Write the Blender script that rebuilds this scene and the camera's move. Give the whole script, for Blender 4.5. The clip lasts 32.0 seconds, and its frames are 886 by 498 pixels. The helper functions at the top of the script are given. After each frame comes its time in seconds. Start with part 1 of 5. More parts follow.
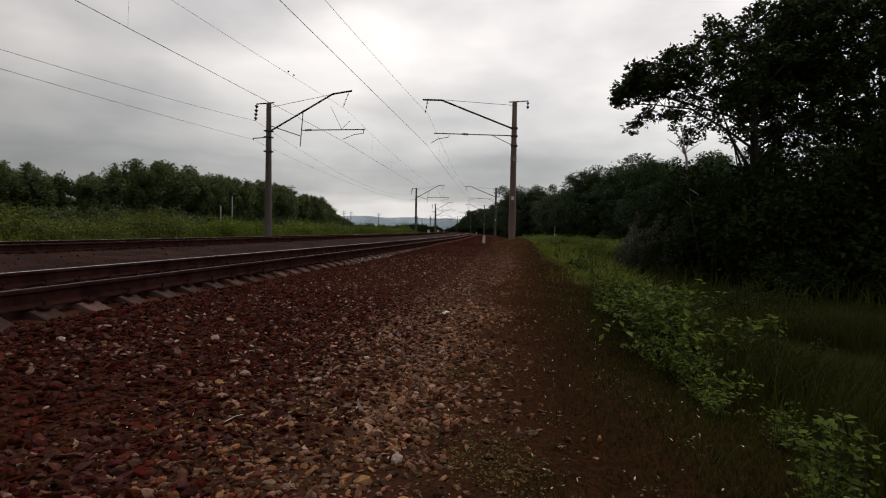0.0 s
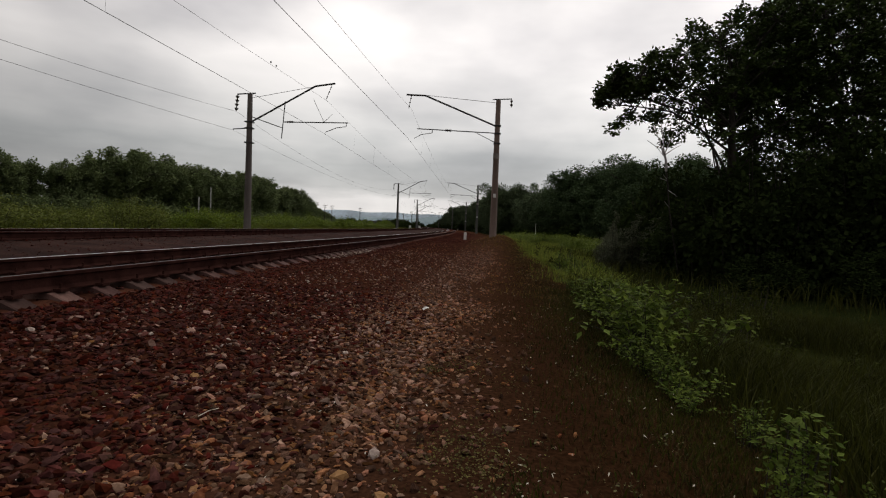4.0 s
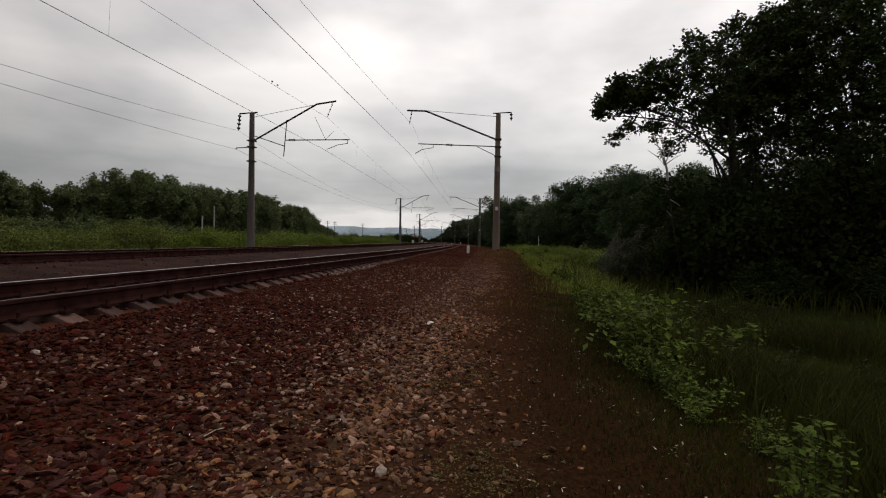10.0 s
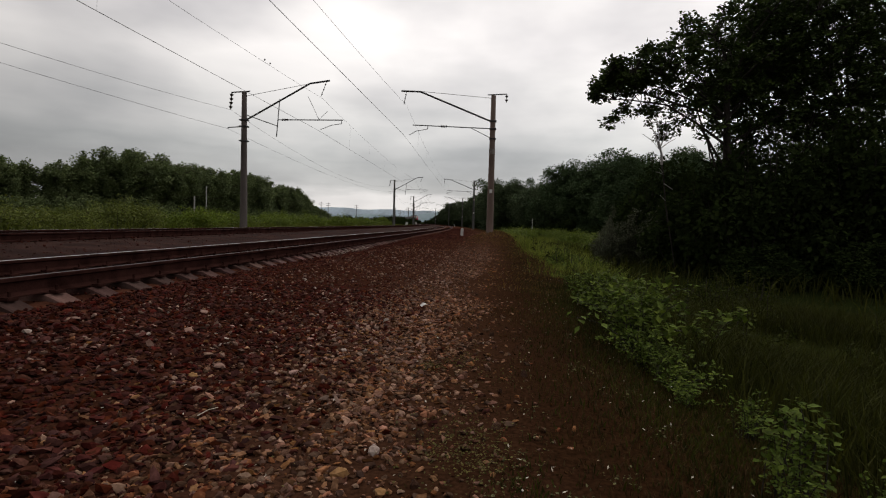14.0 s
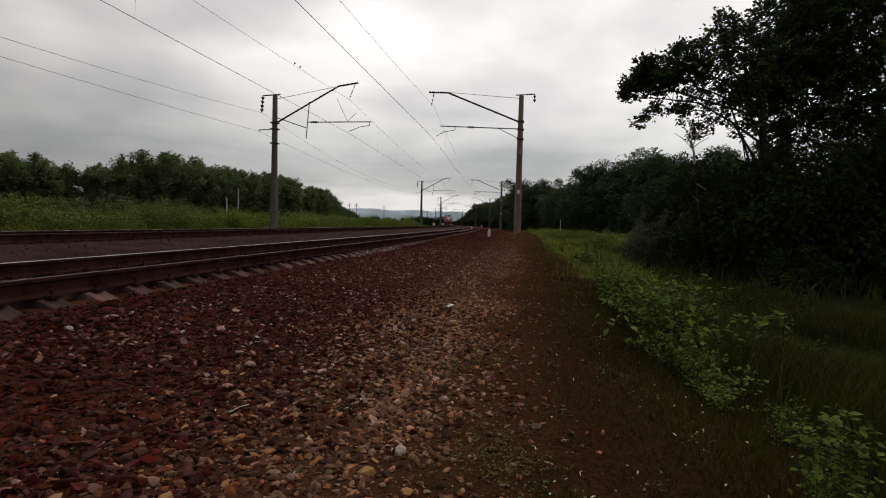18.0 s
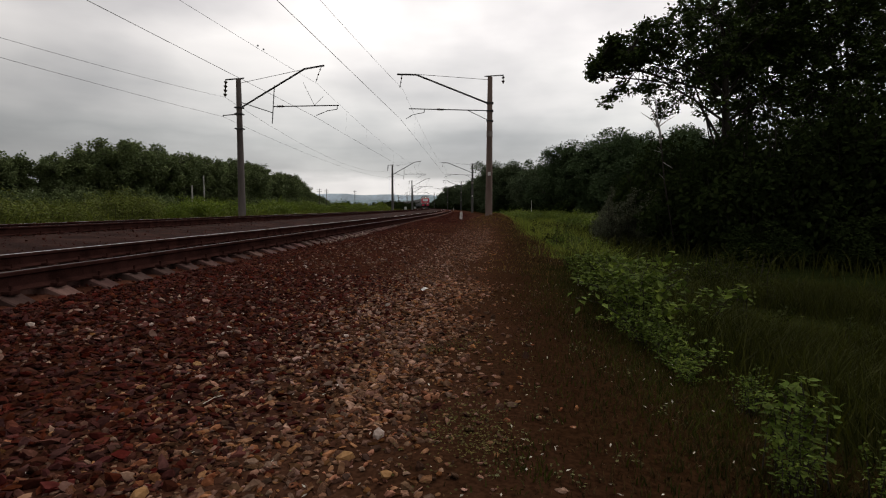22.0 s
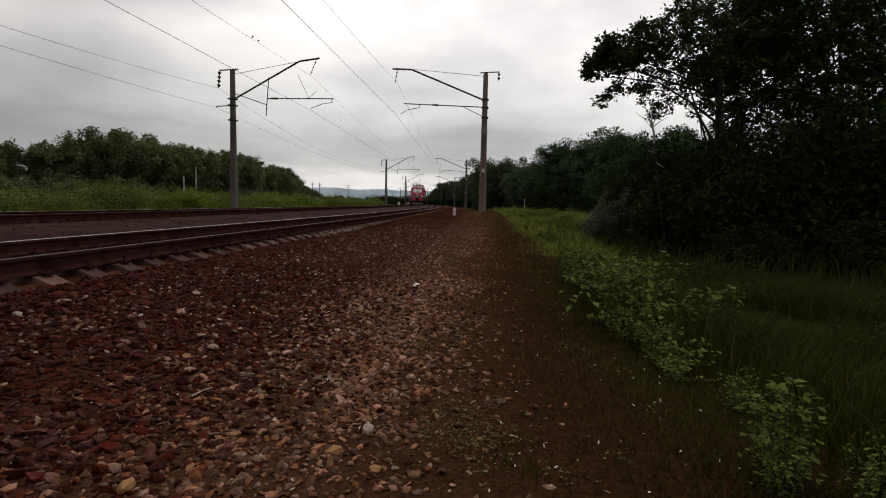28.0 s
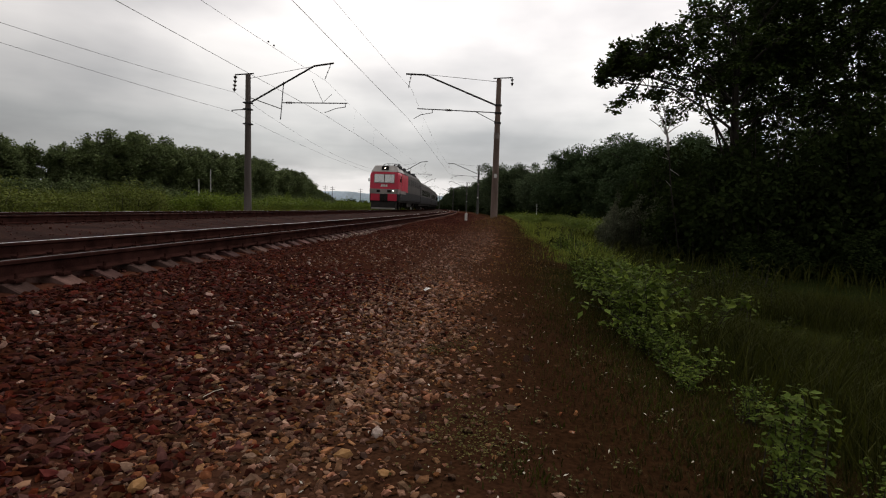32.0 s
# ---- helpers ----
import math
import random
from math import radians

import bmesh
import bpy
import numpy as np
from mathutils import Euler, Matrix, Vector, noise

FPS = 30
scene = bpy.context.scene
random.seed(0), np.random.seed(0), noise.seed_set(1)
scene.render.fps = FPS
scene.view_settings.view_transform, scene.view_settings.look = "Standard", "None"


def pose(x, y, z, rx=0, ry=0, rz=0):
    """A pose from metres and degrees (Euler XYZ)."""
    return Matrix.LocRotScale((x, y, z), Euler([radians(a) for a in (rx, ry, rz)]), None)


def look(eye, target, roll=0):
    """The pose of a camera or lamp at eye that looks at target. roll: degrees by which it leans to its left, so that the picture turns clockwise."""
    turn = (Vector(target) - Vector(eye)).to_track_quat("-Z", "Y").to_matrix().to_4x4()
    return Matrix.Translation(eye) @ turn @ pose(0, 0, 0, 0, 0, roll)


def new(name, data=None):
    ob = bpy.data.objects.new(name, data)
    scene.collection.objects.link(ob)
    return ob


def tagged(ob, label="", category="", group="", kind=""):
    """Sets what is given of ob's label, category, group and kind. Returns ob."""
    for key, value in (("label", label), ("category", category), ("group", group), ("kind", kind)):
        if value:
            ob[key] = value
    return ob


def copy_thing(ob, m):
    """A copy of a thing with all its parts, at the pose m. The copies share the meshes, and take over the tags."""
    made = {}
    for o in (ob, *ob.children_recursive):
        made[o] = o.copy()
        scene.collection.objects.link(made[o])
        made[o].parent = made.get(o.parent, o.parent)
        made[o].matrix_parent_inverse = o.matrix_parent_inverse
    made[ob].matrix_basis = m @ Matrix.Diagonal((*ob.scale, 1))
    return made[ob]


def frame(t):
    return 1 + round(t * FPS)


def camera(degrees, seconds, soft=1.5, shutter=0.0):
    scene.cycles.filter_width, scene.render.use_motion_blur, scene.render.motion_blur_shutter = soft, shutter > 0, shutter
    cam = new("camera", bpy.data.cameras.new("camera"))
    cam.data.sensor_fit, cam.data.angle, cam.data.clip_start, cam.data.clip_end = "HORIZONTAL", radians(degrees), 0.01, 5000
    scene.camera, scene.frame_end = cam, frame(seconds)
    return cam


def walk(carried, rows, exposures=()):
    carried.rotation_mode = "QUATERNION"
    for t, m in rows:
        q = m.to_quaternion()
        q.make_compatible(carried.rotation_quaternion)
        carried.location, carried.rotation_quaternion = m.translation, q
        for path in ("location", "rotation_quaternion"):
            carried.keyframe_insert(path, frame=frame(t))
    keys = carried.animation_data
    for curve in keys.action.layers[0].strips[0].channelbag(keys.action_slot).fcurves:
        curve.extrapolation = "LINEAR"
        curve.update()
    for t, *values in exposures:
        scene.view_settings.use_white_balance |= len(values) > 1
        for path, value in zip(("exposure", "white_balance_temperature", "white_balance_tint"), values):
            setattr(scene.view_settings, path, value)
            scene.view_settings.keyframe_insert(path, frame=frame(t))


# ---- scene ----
cam = camera(79.66, 32.0, soft=1.13)
EYE = (0.0, 0.0, 0.602)
# seconds, tilt, lean, turn in degrees: held by hand on one spot
TURNS = [
    (0, 87.850, -1.033, -0.078), (0.5, 87.648, -0.808, -0.346), (1, 87.189, -1.226, -0.263), (1.5, 87.331, -1.168, -1.089),
    (2, 86.973, -2.507, -1.451), (2.5, 87.412, -2.244, -1.762), (3, 87.487, -1.914, -2.224), (3.5, 87.537, -2.249, -1.987),
    (5.5, 87.195, -1.671, -2.748), (6, 87.230, -1.671, -3.036), (6.5, 86.915, -1.616, -2.754), (7, 87.066, -1.058, -2.927),
    (7.5, 86.990, -0.473, -3.110), (8, 87.616, -0.870, 0.049), (8.5, 87.541, -1.483, 0.345), (9, 88.136, -1.654, -0.769),
    (9.5, 88.387, -0.719, -1.605), (10, 88.977, -0.991, -1.766), (10.5, 88.880, -1.008, -1.759), (11, 88.521, -1.705, -1.197),
    (11.5, 88.183, -2.380, -1.941), (12, 88.255, -1.672, -1.696), (12.5, 88.194, -2.043, -2.235), (13, 87.520, -1.974, -2.137),
    (13.5, 87.277, -1.657, -2.237), (14, 87.086, -1.478, -2.429), (14.5, 87.105, -1.520, -3.013), (16.5, 87.061, -0.661, -3.314),
    (17, 87.232, -1.535, -1.042), (17.5, 87.150, -1.498, 0.658), (18, 87.100, -1.477, 0.493), (18.5, 87.206, -1.351, 0.044),
    (19, 86.867, -1.075, -0.130), (19.5, 86.624, -0.419, -1.946), (20, 86.124, 0.369, -1.361), (20.5, 85.787, 0.064, -1.567),
    (21, 85.628, 0.072, -2.458), (21.5, 85.784, -0.786, -2.151), (22, 85.357, -0.160, -2.546), (22.5, 85.956, -0.600, -2.442),
    (23, 86.152, -1.310, -2.521), (23.5, 86.175, -1.219, -2.701), (24, 86.320, -1.552, -2.458), (24.5, 86.325, -1.668, -2.200),
    (26.5, 85.230, -1.470, -2.806), (27, 84.933, -1.429, -2.851), (27.5, 84.920, -1.245, -3.090), (28, 84.933, -1.239, -3.256),
    (28.5, 84.754, -1.069, -3.321), (29, 84.825, -1.073, -3.305), (29.5, 84.579, -0.556, -3.543), (30, 84.566, -0.252, -3.841),
    (30.5, 84.632, -0.592, -3.574), (31, 84.627, -0.891, -3.025), (31.5, 85.083, -1.523, -2.512), (32, 85.421, -1.825, -1.985),
]
walk(cam, [(t, pose(*EYE, rx, ry, rz)) for t, rx, ry, rz in TURNS], exposures=[(t, e, 6900, 10) for t, e in ((0, -0.06), (3, -0.02), (7, 0.04), (8, 0.12), (9, 0.06), (10, -0.06), (13, -0.02), (19, 0), (23, 0.06), (27, 0.05), (29, 0.10), (29.6, 0.22), (30, 0.28), (31, 0.27), (31.5, 0.30), (31.8, 0.28), (32, 0.15))])

# ---------------------------------------------------------------- world and light
world = bpy.data.worlds.new("overcast_sky")
scene.world = world
world.use_nodes = True


def build_sky():
    nt = world.node_tree
    nt.nodes.clear()
    N, L = nt.nodes.new, nt.links.new
    out, bg = N("ShaderNodeOutputWorld"), N("ShaderNodeBackground")
    sky = N("ShaderNodeTexSky")
    sky.sky_type, sky.sun_disc = "NISHITA", False
    sky.sun_elevation, sky.sun_rotation = radians(48), radians(12)
    tc = N("ShaderNodeTexCoord")
    mp = N("ShaderNodeMapping")
    mp.inputs["Scale"].default_value = (1.5, 1.5, 3.4)
    L(tc.outputs["Generated"], mp.inputs["Vector"])
    n1, n2 = N("ShaderNodeTexNoise"), N("ShaderNodeTexNoise")
    n1.inputs["Scale"].default_value, n1.inputs["Detail"].default_value, n1.inputs["Roughness"].default_value = 1.3, 5, 0.46
    n2.inputs["Scale"].default_value, n2.inputs["Detail"].default_value = 5.0, 5
    for n in (n1, n2):
        L(mp.outputs["Vector"], n.inputs["Vector"])
    sep = N("ShaderNodeSeparateXYZ")
    L(tc.outputs["Generated"], sep.inputs[0])
    # cloud deck: paler overhead, grey bank low down, a clear pale rim at the horizon
    lift = N("ShaderNodeMath")
    lift.operation = "MULTIPLY_ADD"
    L(n2.outputs["Fac"], lift.inputs[0])
    lift.inputs[1].default_value = 0.085
    L(sep.outputs["Z"], lift.inputs[2])
    # thin flat layers low over the horizon
    flat, n3 = N("ShaderNodeMapping"), N("ShaderNodeTexNoise")
    flat.inputs["Scale"].default_value = (2.0, 2.0, 15.0)
    L(tc.outputs["Generated"], flat.inputs["Vector"])
    n3.inputs["Scale"].default_value, n3.inputs["Detail"].default_value, n3.inputs["Roughness"].default_value = 1.6, 4, 0.5
    L(flat.outputs["Vector"], n3.inputs["Vector"])
    layer = N("ShaderNodeMath")
    layer.operation = "MULTIPLY_ADD"
    L(n3.outputs["Fac"], layer.inputs[0])
    layer.inputs[1].default_value = 0.10
    L(lift.outputs[0], layer.inputs[2])
    ramp = N("ShaderNodeValToRGB")
    el = ramp.color_ramp.elements
    el[0].position, el[0].color = 0.07, (0.62, 0.64, 0.66, 1)
    el[1].position, el[1].color = 0.15, (0.53, 0.55, 0.56, 1)
    for p, c in ((0.125, (0.78, 0.79, 0.80)), (0.21, (0.40, 0.42, 0.43)), (0.29, (0.58, 0.59, 0.595)), (0.40, (0.74, 0.74, 0.745)), (0.7, (0.76, 0.76, 0.76))):
        e = el.new(p)
        e.color = (*c, 1)
    L(layer.outputs[0], ramp.inputs[0])
    r2 = N("ShaderNodeValToRGB")
    r2.color_ramp.elements[0].position, r2.color_ramp.elements[0].color = 0.39, (0.685, 0.68, 0.715, 1)
    r2.color_ramp.elements[1].position, r2.color_ramp.elements[1].color = 0.61, (1.185, 1.165, 1.18, 1)
    L(n1.outputs["Fac"], r2.inputs[0])
    mul = N("ShaderNodeMix")
    mul.data_type, mul.blend_type = "RGBA", "MULTIPLY"
    mul.inputs["Factor"].default_value = 1.0
    L(ramp.outputs["Color"], mul.inputs[6])
    L(r2.outputs["Color"], mul.inputs[7])
    dim = N("ShaderNodeMix")
    dim.data_type, dim.blend_type = "RGBA", "MULTIPLY"
    dim.inputs["Factor"].default_value = 1.0
    L(sky.outputs["Color"], dim.inputs[6])
    dim.inputs[7].default_value = (0.08, 0.08, 0.08, 1)
    mix = N("ShaderNodeMix")
    mix.data_type = "RGBA"
    mix.inputs["Factor"].default_value = 0.93
    L(dim.outputs[2], mix.inputs[6])
    L(mul.outputs[2], mix.inputs[7])
    # the deck is brightest round the hidden sun, ahead and a little to the right, and dull behind
    dot = N("ShaderNodeVectorMath")
    dot.operation = "DOT_PRODUCT"
    L(tc.outputs["Generated"], dot.inputs[0])
    dot.inputs[1].default_value = Vector((0.45, 0.70, 0.56)).normalized()
    lobe = N("ShaderNodeMapRange")
    lobe.interpolation_type = "SMOOTHSTEP"
    L(dot.outputs["Value"], lobe.inputs[0])
    lobe.inputs[1].default_value, lobe.inputs[2].default_value = -0.15, 1.02
    lobe.inputs[3].default_value, lobe.inputs[4].default_value = 0.45, 1.38
    L(mix.outputs[2], bg.inputs["Color"])
    L(lobe.outputs[0], bg.inputs["Strength"])
    L(bg.outputs[0], out.inputs[0])


build_sky()
sun = new("sun", bpy.data.lights.new("sun", "SUN"))
sun.data.energy, sun.data.angle, sun.data.color = 0.5, radians(40), (1.0, 0.97, 0.93)
sun.matrix_world = look((20, 60, 80), (0, 0, 0))


# ---------------------------------------------------------------- materials
def mat(name, a, b, rough=0.8, scale=6.0, fine=60.0, bump=0.3, metal=0.0, vary=None, mid=None, dist=0.01, spec=0.3, spread=(0.5, 1.5), coord="Object", stretch=(1, 1, 1), thin=0.0, sat=(0.92, 1.06)):
    """A surface whose colour wanders from a to b at two scales; vary: 'object' or 'island' shifts its value piece by piece."""
    m = bpy.data.materials.new(name)
    m.use_nodes = True
    nt = m.node_tree
    N, L = nt.nodes.new, nt.links.new
    p = nt.nodes["Principled BSDF"]
    tc, mp = N("ShaderNodeTexCoord"), N("ShaderNodeMapping")
    mp.inputs["Scale"].default_value = stretch
    L(tc.outputs[coord], mp.inputs["Vector"])
    n1, n2 = N("ShaderNodeTexNoise"), N("ShaderNodeTexNoise")
    n1.inputs["Scale"].default_value, n1.inputs["Detail"].default_value = scale, 5
    n2.inputs["Scale"].default_value, n2.inputs["Detail"].default_value = fine, 4
    L(mp.outputs[0], n1.inputs["Vector"]), L(mp.outputs[0], n2.inputs["Vector"])
    add = N("ShaderNodeMath")
    add.operation = "MULTIPLY_ADD"
    L(n2.outputs["Fac"], add.inputs[0])
    add.inputs[1].default_value = 0.45
    L(n1.outputs["Fac"], add.inputs[2])
    r = N("ShaderNodeValToRGB")
    r.color_ramp.elements[0].position, r.color_ramp.elements[0].color = 0.52, (*a, 1)
    r.color_ramp.elements[1].position, r.color_ramp.elements[1].color = 0.92, (*b, 1)
    if mid:
        r.color_ramp.elements.new(0.72).color = (*mid, 1)
    L(add.outputs[0], r.inputs[0])
    col = r.outputs[0]
    if vary:
        src = N("ShaderNodeObjectInfo").outputs["Random"] if vary == "object" else N("ShaderNodeNewGeometry").outputs["Random Per Island"]
        hsv, mr = N("ShaderNodeHueSaturation"), N("ShaderNodeMapRange")
        L(src, mr.inputs[0])
        mr.inputs[3].default_value, mr.inputs[4].default_value = spread
        L(mr.outputs[0], hsv.inputs["Value"])
        wn = N("ShaderNodeTexWhiteNoise")
        wn.noise_dimensions = "1D"
        L(src, wn.inputs["W"])
        sp = N("ShaderNodeSeparateColor")
        L(wn.outputs["Color"], sp.inputs[0])
        ms = N("ShaderNodeMapRange")
        L(sp.outputs[1], ms.inputs[0])
        ms.inputs[3].default_value, ms.inputs[4].default_value = sat
        L(ms.outputs[0], hsv.inputs["Saturation"])
        mh = N("ShaderNodeMapRange")
        L(wn.outputs["Value"], mh.inputs[0])
        mh.inputs[3].default_value, mh.inputs[4].default_value = 0.488, 0.512
        L(mh.outputs[0], hsv.inputs["Hue"])
        L(col, hsv.inputs["Color"])
        col = hsv.outputs[0]
    L(col, p.inputs["Base Color"])
    p.inputs["Roughness"].default_value, p.inputs["Metallic"].default_value = rough, metal
    p.inputs["Specular IOR Level"].default_value = spec
    if bump:
        bp = N("ShaderNodeBump")
        bp.inputs["Strength"].default_value, bp.inputs["Distance"].default_value = bump, dist
        L(add.outputs[0], bp.inputs["Height"])
        L(bp.outputs[0], p.inputs["Normal"])
    if thin:
        tr, mx = N("ShaderNodeBsdfTranslucent"), N("ShaderNodeMixShader")
        L(col, tr.inputs[0])
        mx.inputs[0].default_value = thin
        L(p.outputs[0], mx.inputs[1]), L(tr.outputs[0], mx.inputs[2])
        L(mx.outputs[0], nt.nodes["Material Output"].inputs[0])
    return m


def glow(name, c, strength):
    m = bpy.data.materials.new(name)
    m.use_nodes = True
    p = m.node_tree.nodes["Principled BSDF"]
    p.inputs["Base Color"].default_value = (*c, 1)
    p.inputs["Emission Color"].default_value, p.inputs["Emission Strength"].default_value = (*c, 1), strength
    return m


M_CONCRETE = mat("mast_concrete", (0.15, 0.105, 0.088), (0.29, 0.215, 0.185), 0.85, 1.2, 40, 0.25, stretch=(1, 1, 0.25))
M_CONCRETE_GREY = mat("grey_mast_concrete", (0.075, 0.075, 0.070), (0.15, 0.148, 0.138), 0.85, 1.2, 40, 0.25, stretch=(1, 1, 0.25))
M_CONCRETE_MID = mat("weathered_mast_concrete", (0.080, 0.066, 0.062), (0.175, 0.148, 0.138), 0.85, 1.2, 40, 0.25, stretch=(1, 1, 0.25))

M_SLEEPER = mat("sleeper_concrete", (0.0560, 0.0290, 0.0250), (0.1350, 0.0780, 0.0690), 0.85, 3, 50, 0.3, vary="object", spec=0.04)
M_STEEL = mat("galvanised_dark_steel", (0.035, 0.036, 0.04), (0.09, 0.088, 0.09), 0.55, 3, 50, 0.15, metal=0.5)
M_WIRE = mat("weathered_wire", (0.03, 0.03, 0.032), (0.06, 0.06, 0.06), 0.5, 3, 30, 0, metal=0.6)
M_PORCELAIN = mat("brown_porcelain", (0.025, 0.018, 0.016), (0.05, 0.035, 0.03), 0.25, 8, 50, 0)
M_RAILDULL = mat("dull_rail_head", (0.0275, 0.0176, 0.0143), (0.0660, 0.0462, 0.0396), 0.55, 3, 60, 0.05, metal=0.45, spec=0.2)
M_RAILTOP = mat("polished_rail_head", (0.5208, 0.4836, 0.4712), (0.7688, 0.7316, 0.7068), 0.4, 2, 60, 0.05, metal=1.0)
M_RAIL = mat("rusty_rail_web", (0.0186, 0.0078, 0.0065), (0.0527, 0.0225, 0.0186), 0.95, 4, 60, 0.3, spec=0.0)
M_STONE = mat("red_brown_ballast_stone", (0.0339, 0.0099, 0.0070), (0.0899, 0.0286, 0.0210), 0.95, 9, 70, 0.3, vary="island", mid=(0.0509, 0.0153, 0.0111), spread=(0.50, 1.65), spec=0.0, sat=(0.75, 1.15))
M_STONE_PATH = mat("pale_gravel_stone", (0.0723, 0.0314, 0.0170), (0.2456, 0.1245, 0.0731), 0.95, 9, 70, 0.3, vary="island", mid=(0.1202, 0.0566, 0.0317), spread=(0.36, 2.2), spec=0.02, sat=(0.75, 1.15))
M_STONE_PART = mat("loose_ballast_stone", (0.0441, 0.0201, 0.0119), (0.1323, 0.0684, 0.0427), 0.95, 9, 70, 0.3, vary="object", mid=(0.0735, 0.0357, 0.0215), spread=(0.45, 1.9), spec=0.08)
M_BED = mat("dusty_ballast_bed", (0.0318, 0.0118, 0.0076), (0.1023, 0.0402, 0.0247), 0.98, 1.3, 28, 1.0, dist=0.03, mid=(0.0573, 0.0224, 0.0144), spec=0.0)
M_BED_FAR = mat("grey_brown_ballast_bed", (0.018, 0.0080, 0.0062), (0.052, 0.0240, 0.0185), 0.98, 1.3, 28, 1.0, dist=0.03, mid=(0.031, 0.0140, 0.0106), spec=0.04)
M_WHITE = mat("chalky_white_paint", (0.70, 0.69, 0.67), (0.88, 0.87, 0.85), 0.7, 4, 40, 0.1)
M_LGREY_ROOF = mat("grey_sheet_metal", (0.16, 0.16, 0.16), (0.27, 0.27, 0.265), 0.5, 3, 40, 0.1, metal=0.3)
M_PALE_POLE = mat("pale_weathered_pole", (0.32, 0.31, 0.29), (0.55, 0.53, 0.50), 0.85, 2, 30, 0.2)
M_PALE_BAND = mat("faded_pale_band", (0.17, 0.14, 0.125), (0.34, 0.30, 0.275), 0.85, 5, 40, 0.2)
M_BARK = mat("dark_bark", (0.022, 0.018, 0.015), (0.06, 0.05, 0.042), 0.95, 6, 40, 0.6, stretch=(1, 1, 0.3))
M_BIRCH = mat("pale_dead_bark", (0.24, 0.22, 0.21), (0.55, 0.52, 0.50), 0.85, 6, 40, 0.3)
M_LEAF = mat("broad_oak_leaf", (0.0250, 0.0400, 0.0100), (0.0650, 0.0975, 0.0220), 0.7, 2, 30, 0, vary="island", thin=0.12, spec=0.12)
M_LEAF_WOOD = mat("dark_woodland_leaf", (0.0396, 0.0630, 0.0291), (0.0840, 0.1260, 0.0548), 0.8, 0.4, 5, 0, vary="island", thin=0.12, spec=0.06, spread=(0.84, 1.16))
# Woodland leaf lightened and greyed: distance haze is put into the colour.
M_LEAF_HAZY = mat("haze_lightened_leaf", (0.0506, 0.0726, 0.0374), (0.1045, 0.1408, 0.0682), 0.8, 0.4, 5, 0, vary="island", thin=0.15, spec=0.06, spread=(0.84, 1.16))
# Belt leaf kept pale, a hazy tone coloured in for its distance.
M_LEAF_FAR = mat("haze_paled_belt_leaf", (0.0803, 0.1068, 0.0463), (0.1734, 0.2152, 0.0856), 0.75, 0.4, 5, 0, vary="island", thin=0.22, spec=0.15, spread=(0.72, 1.28))
# Shrub leaf with the shade under trees darkened into its base colour.
M_LEAF_DARK = mat("shade_darkened_leaf", (0.0205, 0.0301, 0.0096), (0.0387, 0.0559, 0.0172), 0.85, 1, 20, 0, vary="island", thin=0.12, spec=0.0, spread=(0.8, 1.2))
M_LEAF_BUSH = mat("fresh_bush_leaf", (0.0807, 0.1168, 0.0139), (0.1670, 0.2199, 0.0306), 0.55, 1.5, 20, 0, vary="island", thin=0.3, spec=0.08, spread=(0.72, 1.28))
M_LEAF_OLIVE = mat("dull_olive_bush_leaf", (0.0747, 0.0931, 0.0184), (0.1587, 0.1817, 0.0414), 0.65, 1.5, 20, 0, vary="island", thin=0.2, spec=0.06, spread=(0.75, 1.25))
M_LEAF_GREY = mat("greyish_willow_leaf", (0.0756, 0.0850, 0.0504), (0.1476, 0.1584, 0.1008), 0.7, 2, 20, 0, vary="island", thin=0.2, spec=0.1)
M_LEAF_NEAR = mat("bramble_leaf", (0.0524, 0.0787, 0.0120), (0.1345, 0.1801, 0.0353), 0.7, 3, 50, 0, vary="island", thin=0.2, spec=0.03)
M_GRASS = mat("meadow_grass", (0.0576, 0.0744, 0.0096), (0.1440, 0.1620, 0.0264), 0.7, 0.5, 10, 0, vary="island", thin=0.3, spec=0.08)
M_GRASS_VERGE = mat("fresh_verge_grass", (0.1068, 0.1329, 0.0190), (0.2137, 0.2434, 0.0475), 0.7, 0.5, 10, 0, vary="island", thin=0.45, spec=0.08)
# Grass dimmed in colour for the shade on the slope and before the thicket.
M_GRASS_DIM = mat("shade_dimmed_grass", (0.0250, 0.0280, 0.0048), (0.0560, 0.0600, 0.0098), 0.7, 0.8, 10, 0, vary="island", thin=0.25, spec=0.08)
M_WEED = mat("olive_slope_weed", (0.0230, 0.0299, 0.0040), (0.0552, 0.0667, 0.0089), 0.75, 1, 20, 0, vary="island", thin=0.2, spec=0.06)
M_GRASS_BROWN = mat("withered_grass", (0.0979, 0.0567, 0.0180), (0.2175, 0.1337, 0.0468), 0.8, 0.8, 10, 0, vary="island", thin=0.2, spec=0.08)
M_SOIL = mat("crumbly_dark_soil", (0.0158, 0.0074, 0.0021), (0.0473, 0.0236, 0.0073), 0.98, 5, 60, 0.3, vary="island", spec=0.03)
M_TURF = mat("olive_brown_turf", (0.0418, 0.0253, 0.0107), (0.0997, 0.0637, 0.0272), 0.85, 0.9, 12, 0, vary="island", thin=0.2, spec=0.05)
M_CHALK = mat("chalky_lime_chips", (0.2400, 0.1800, 0.1500), (0.5100, 0.4200, 0.3600), 0.95, 9, 60, 0.2, vary="island", spec=0.05)
M_PAPER = mat("grubby_white_paper", (0.62, 0.60, 0.57), (0.85, 0.83, 0.80), 0.8, 20, 90, 0.1)
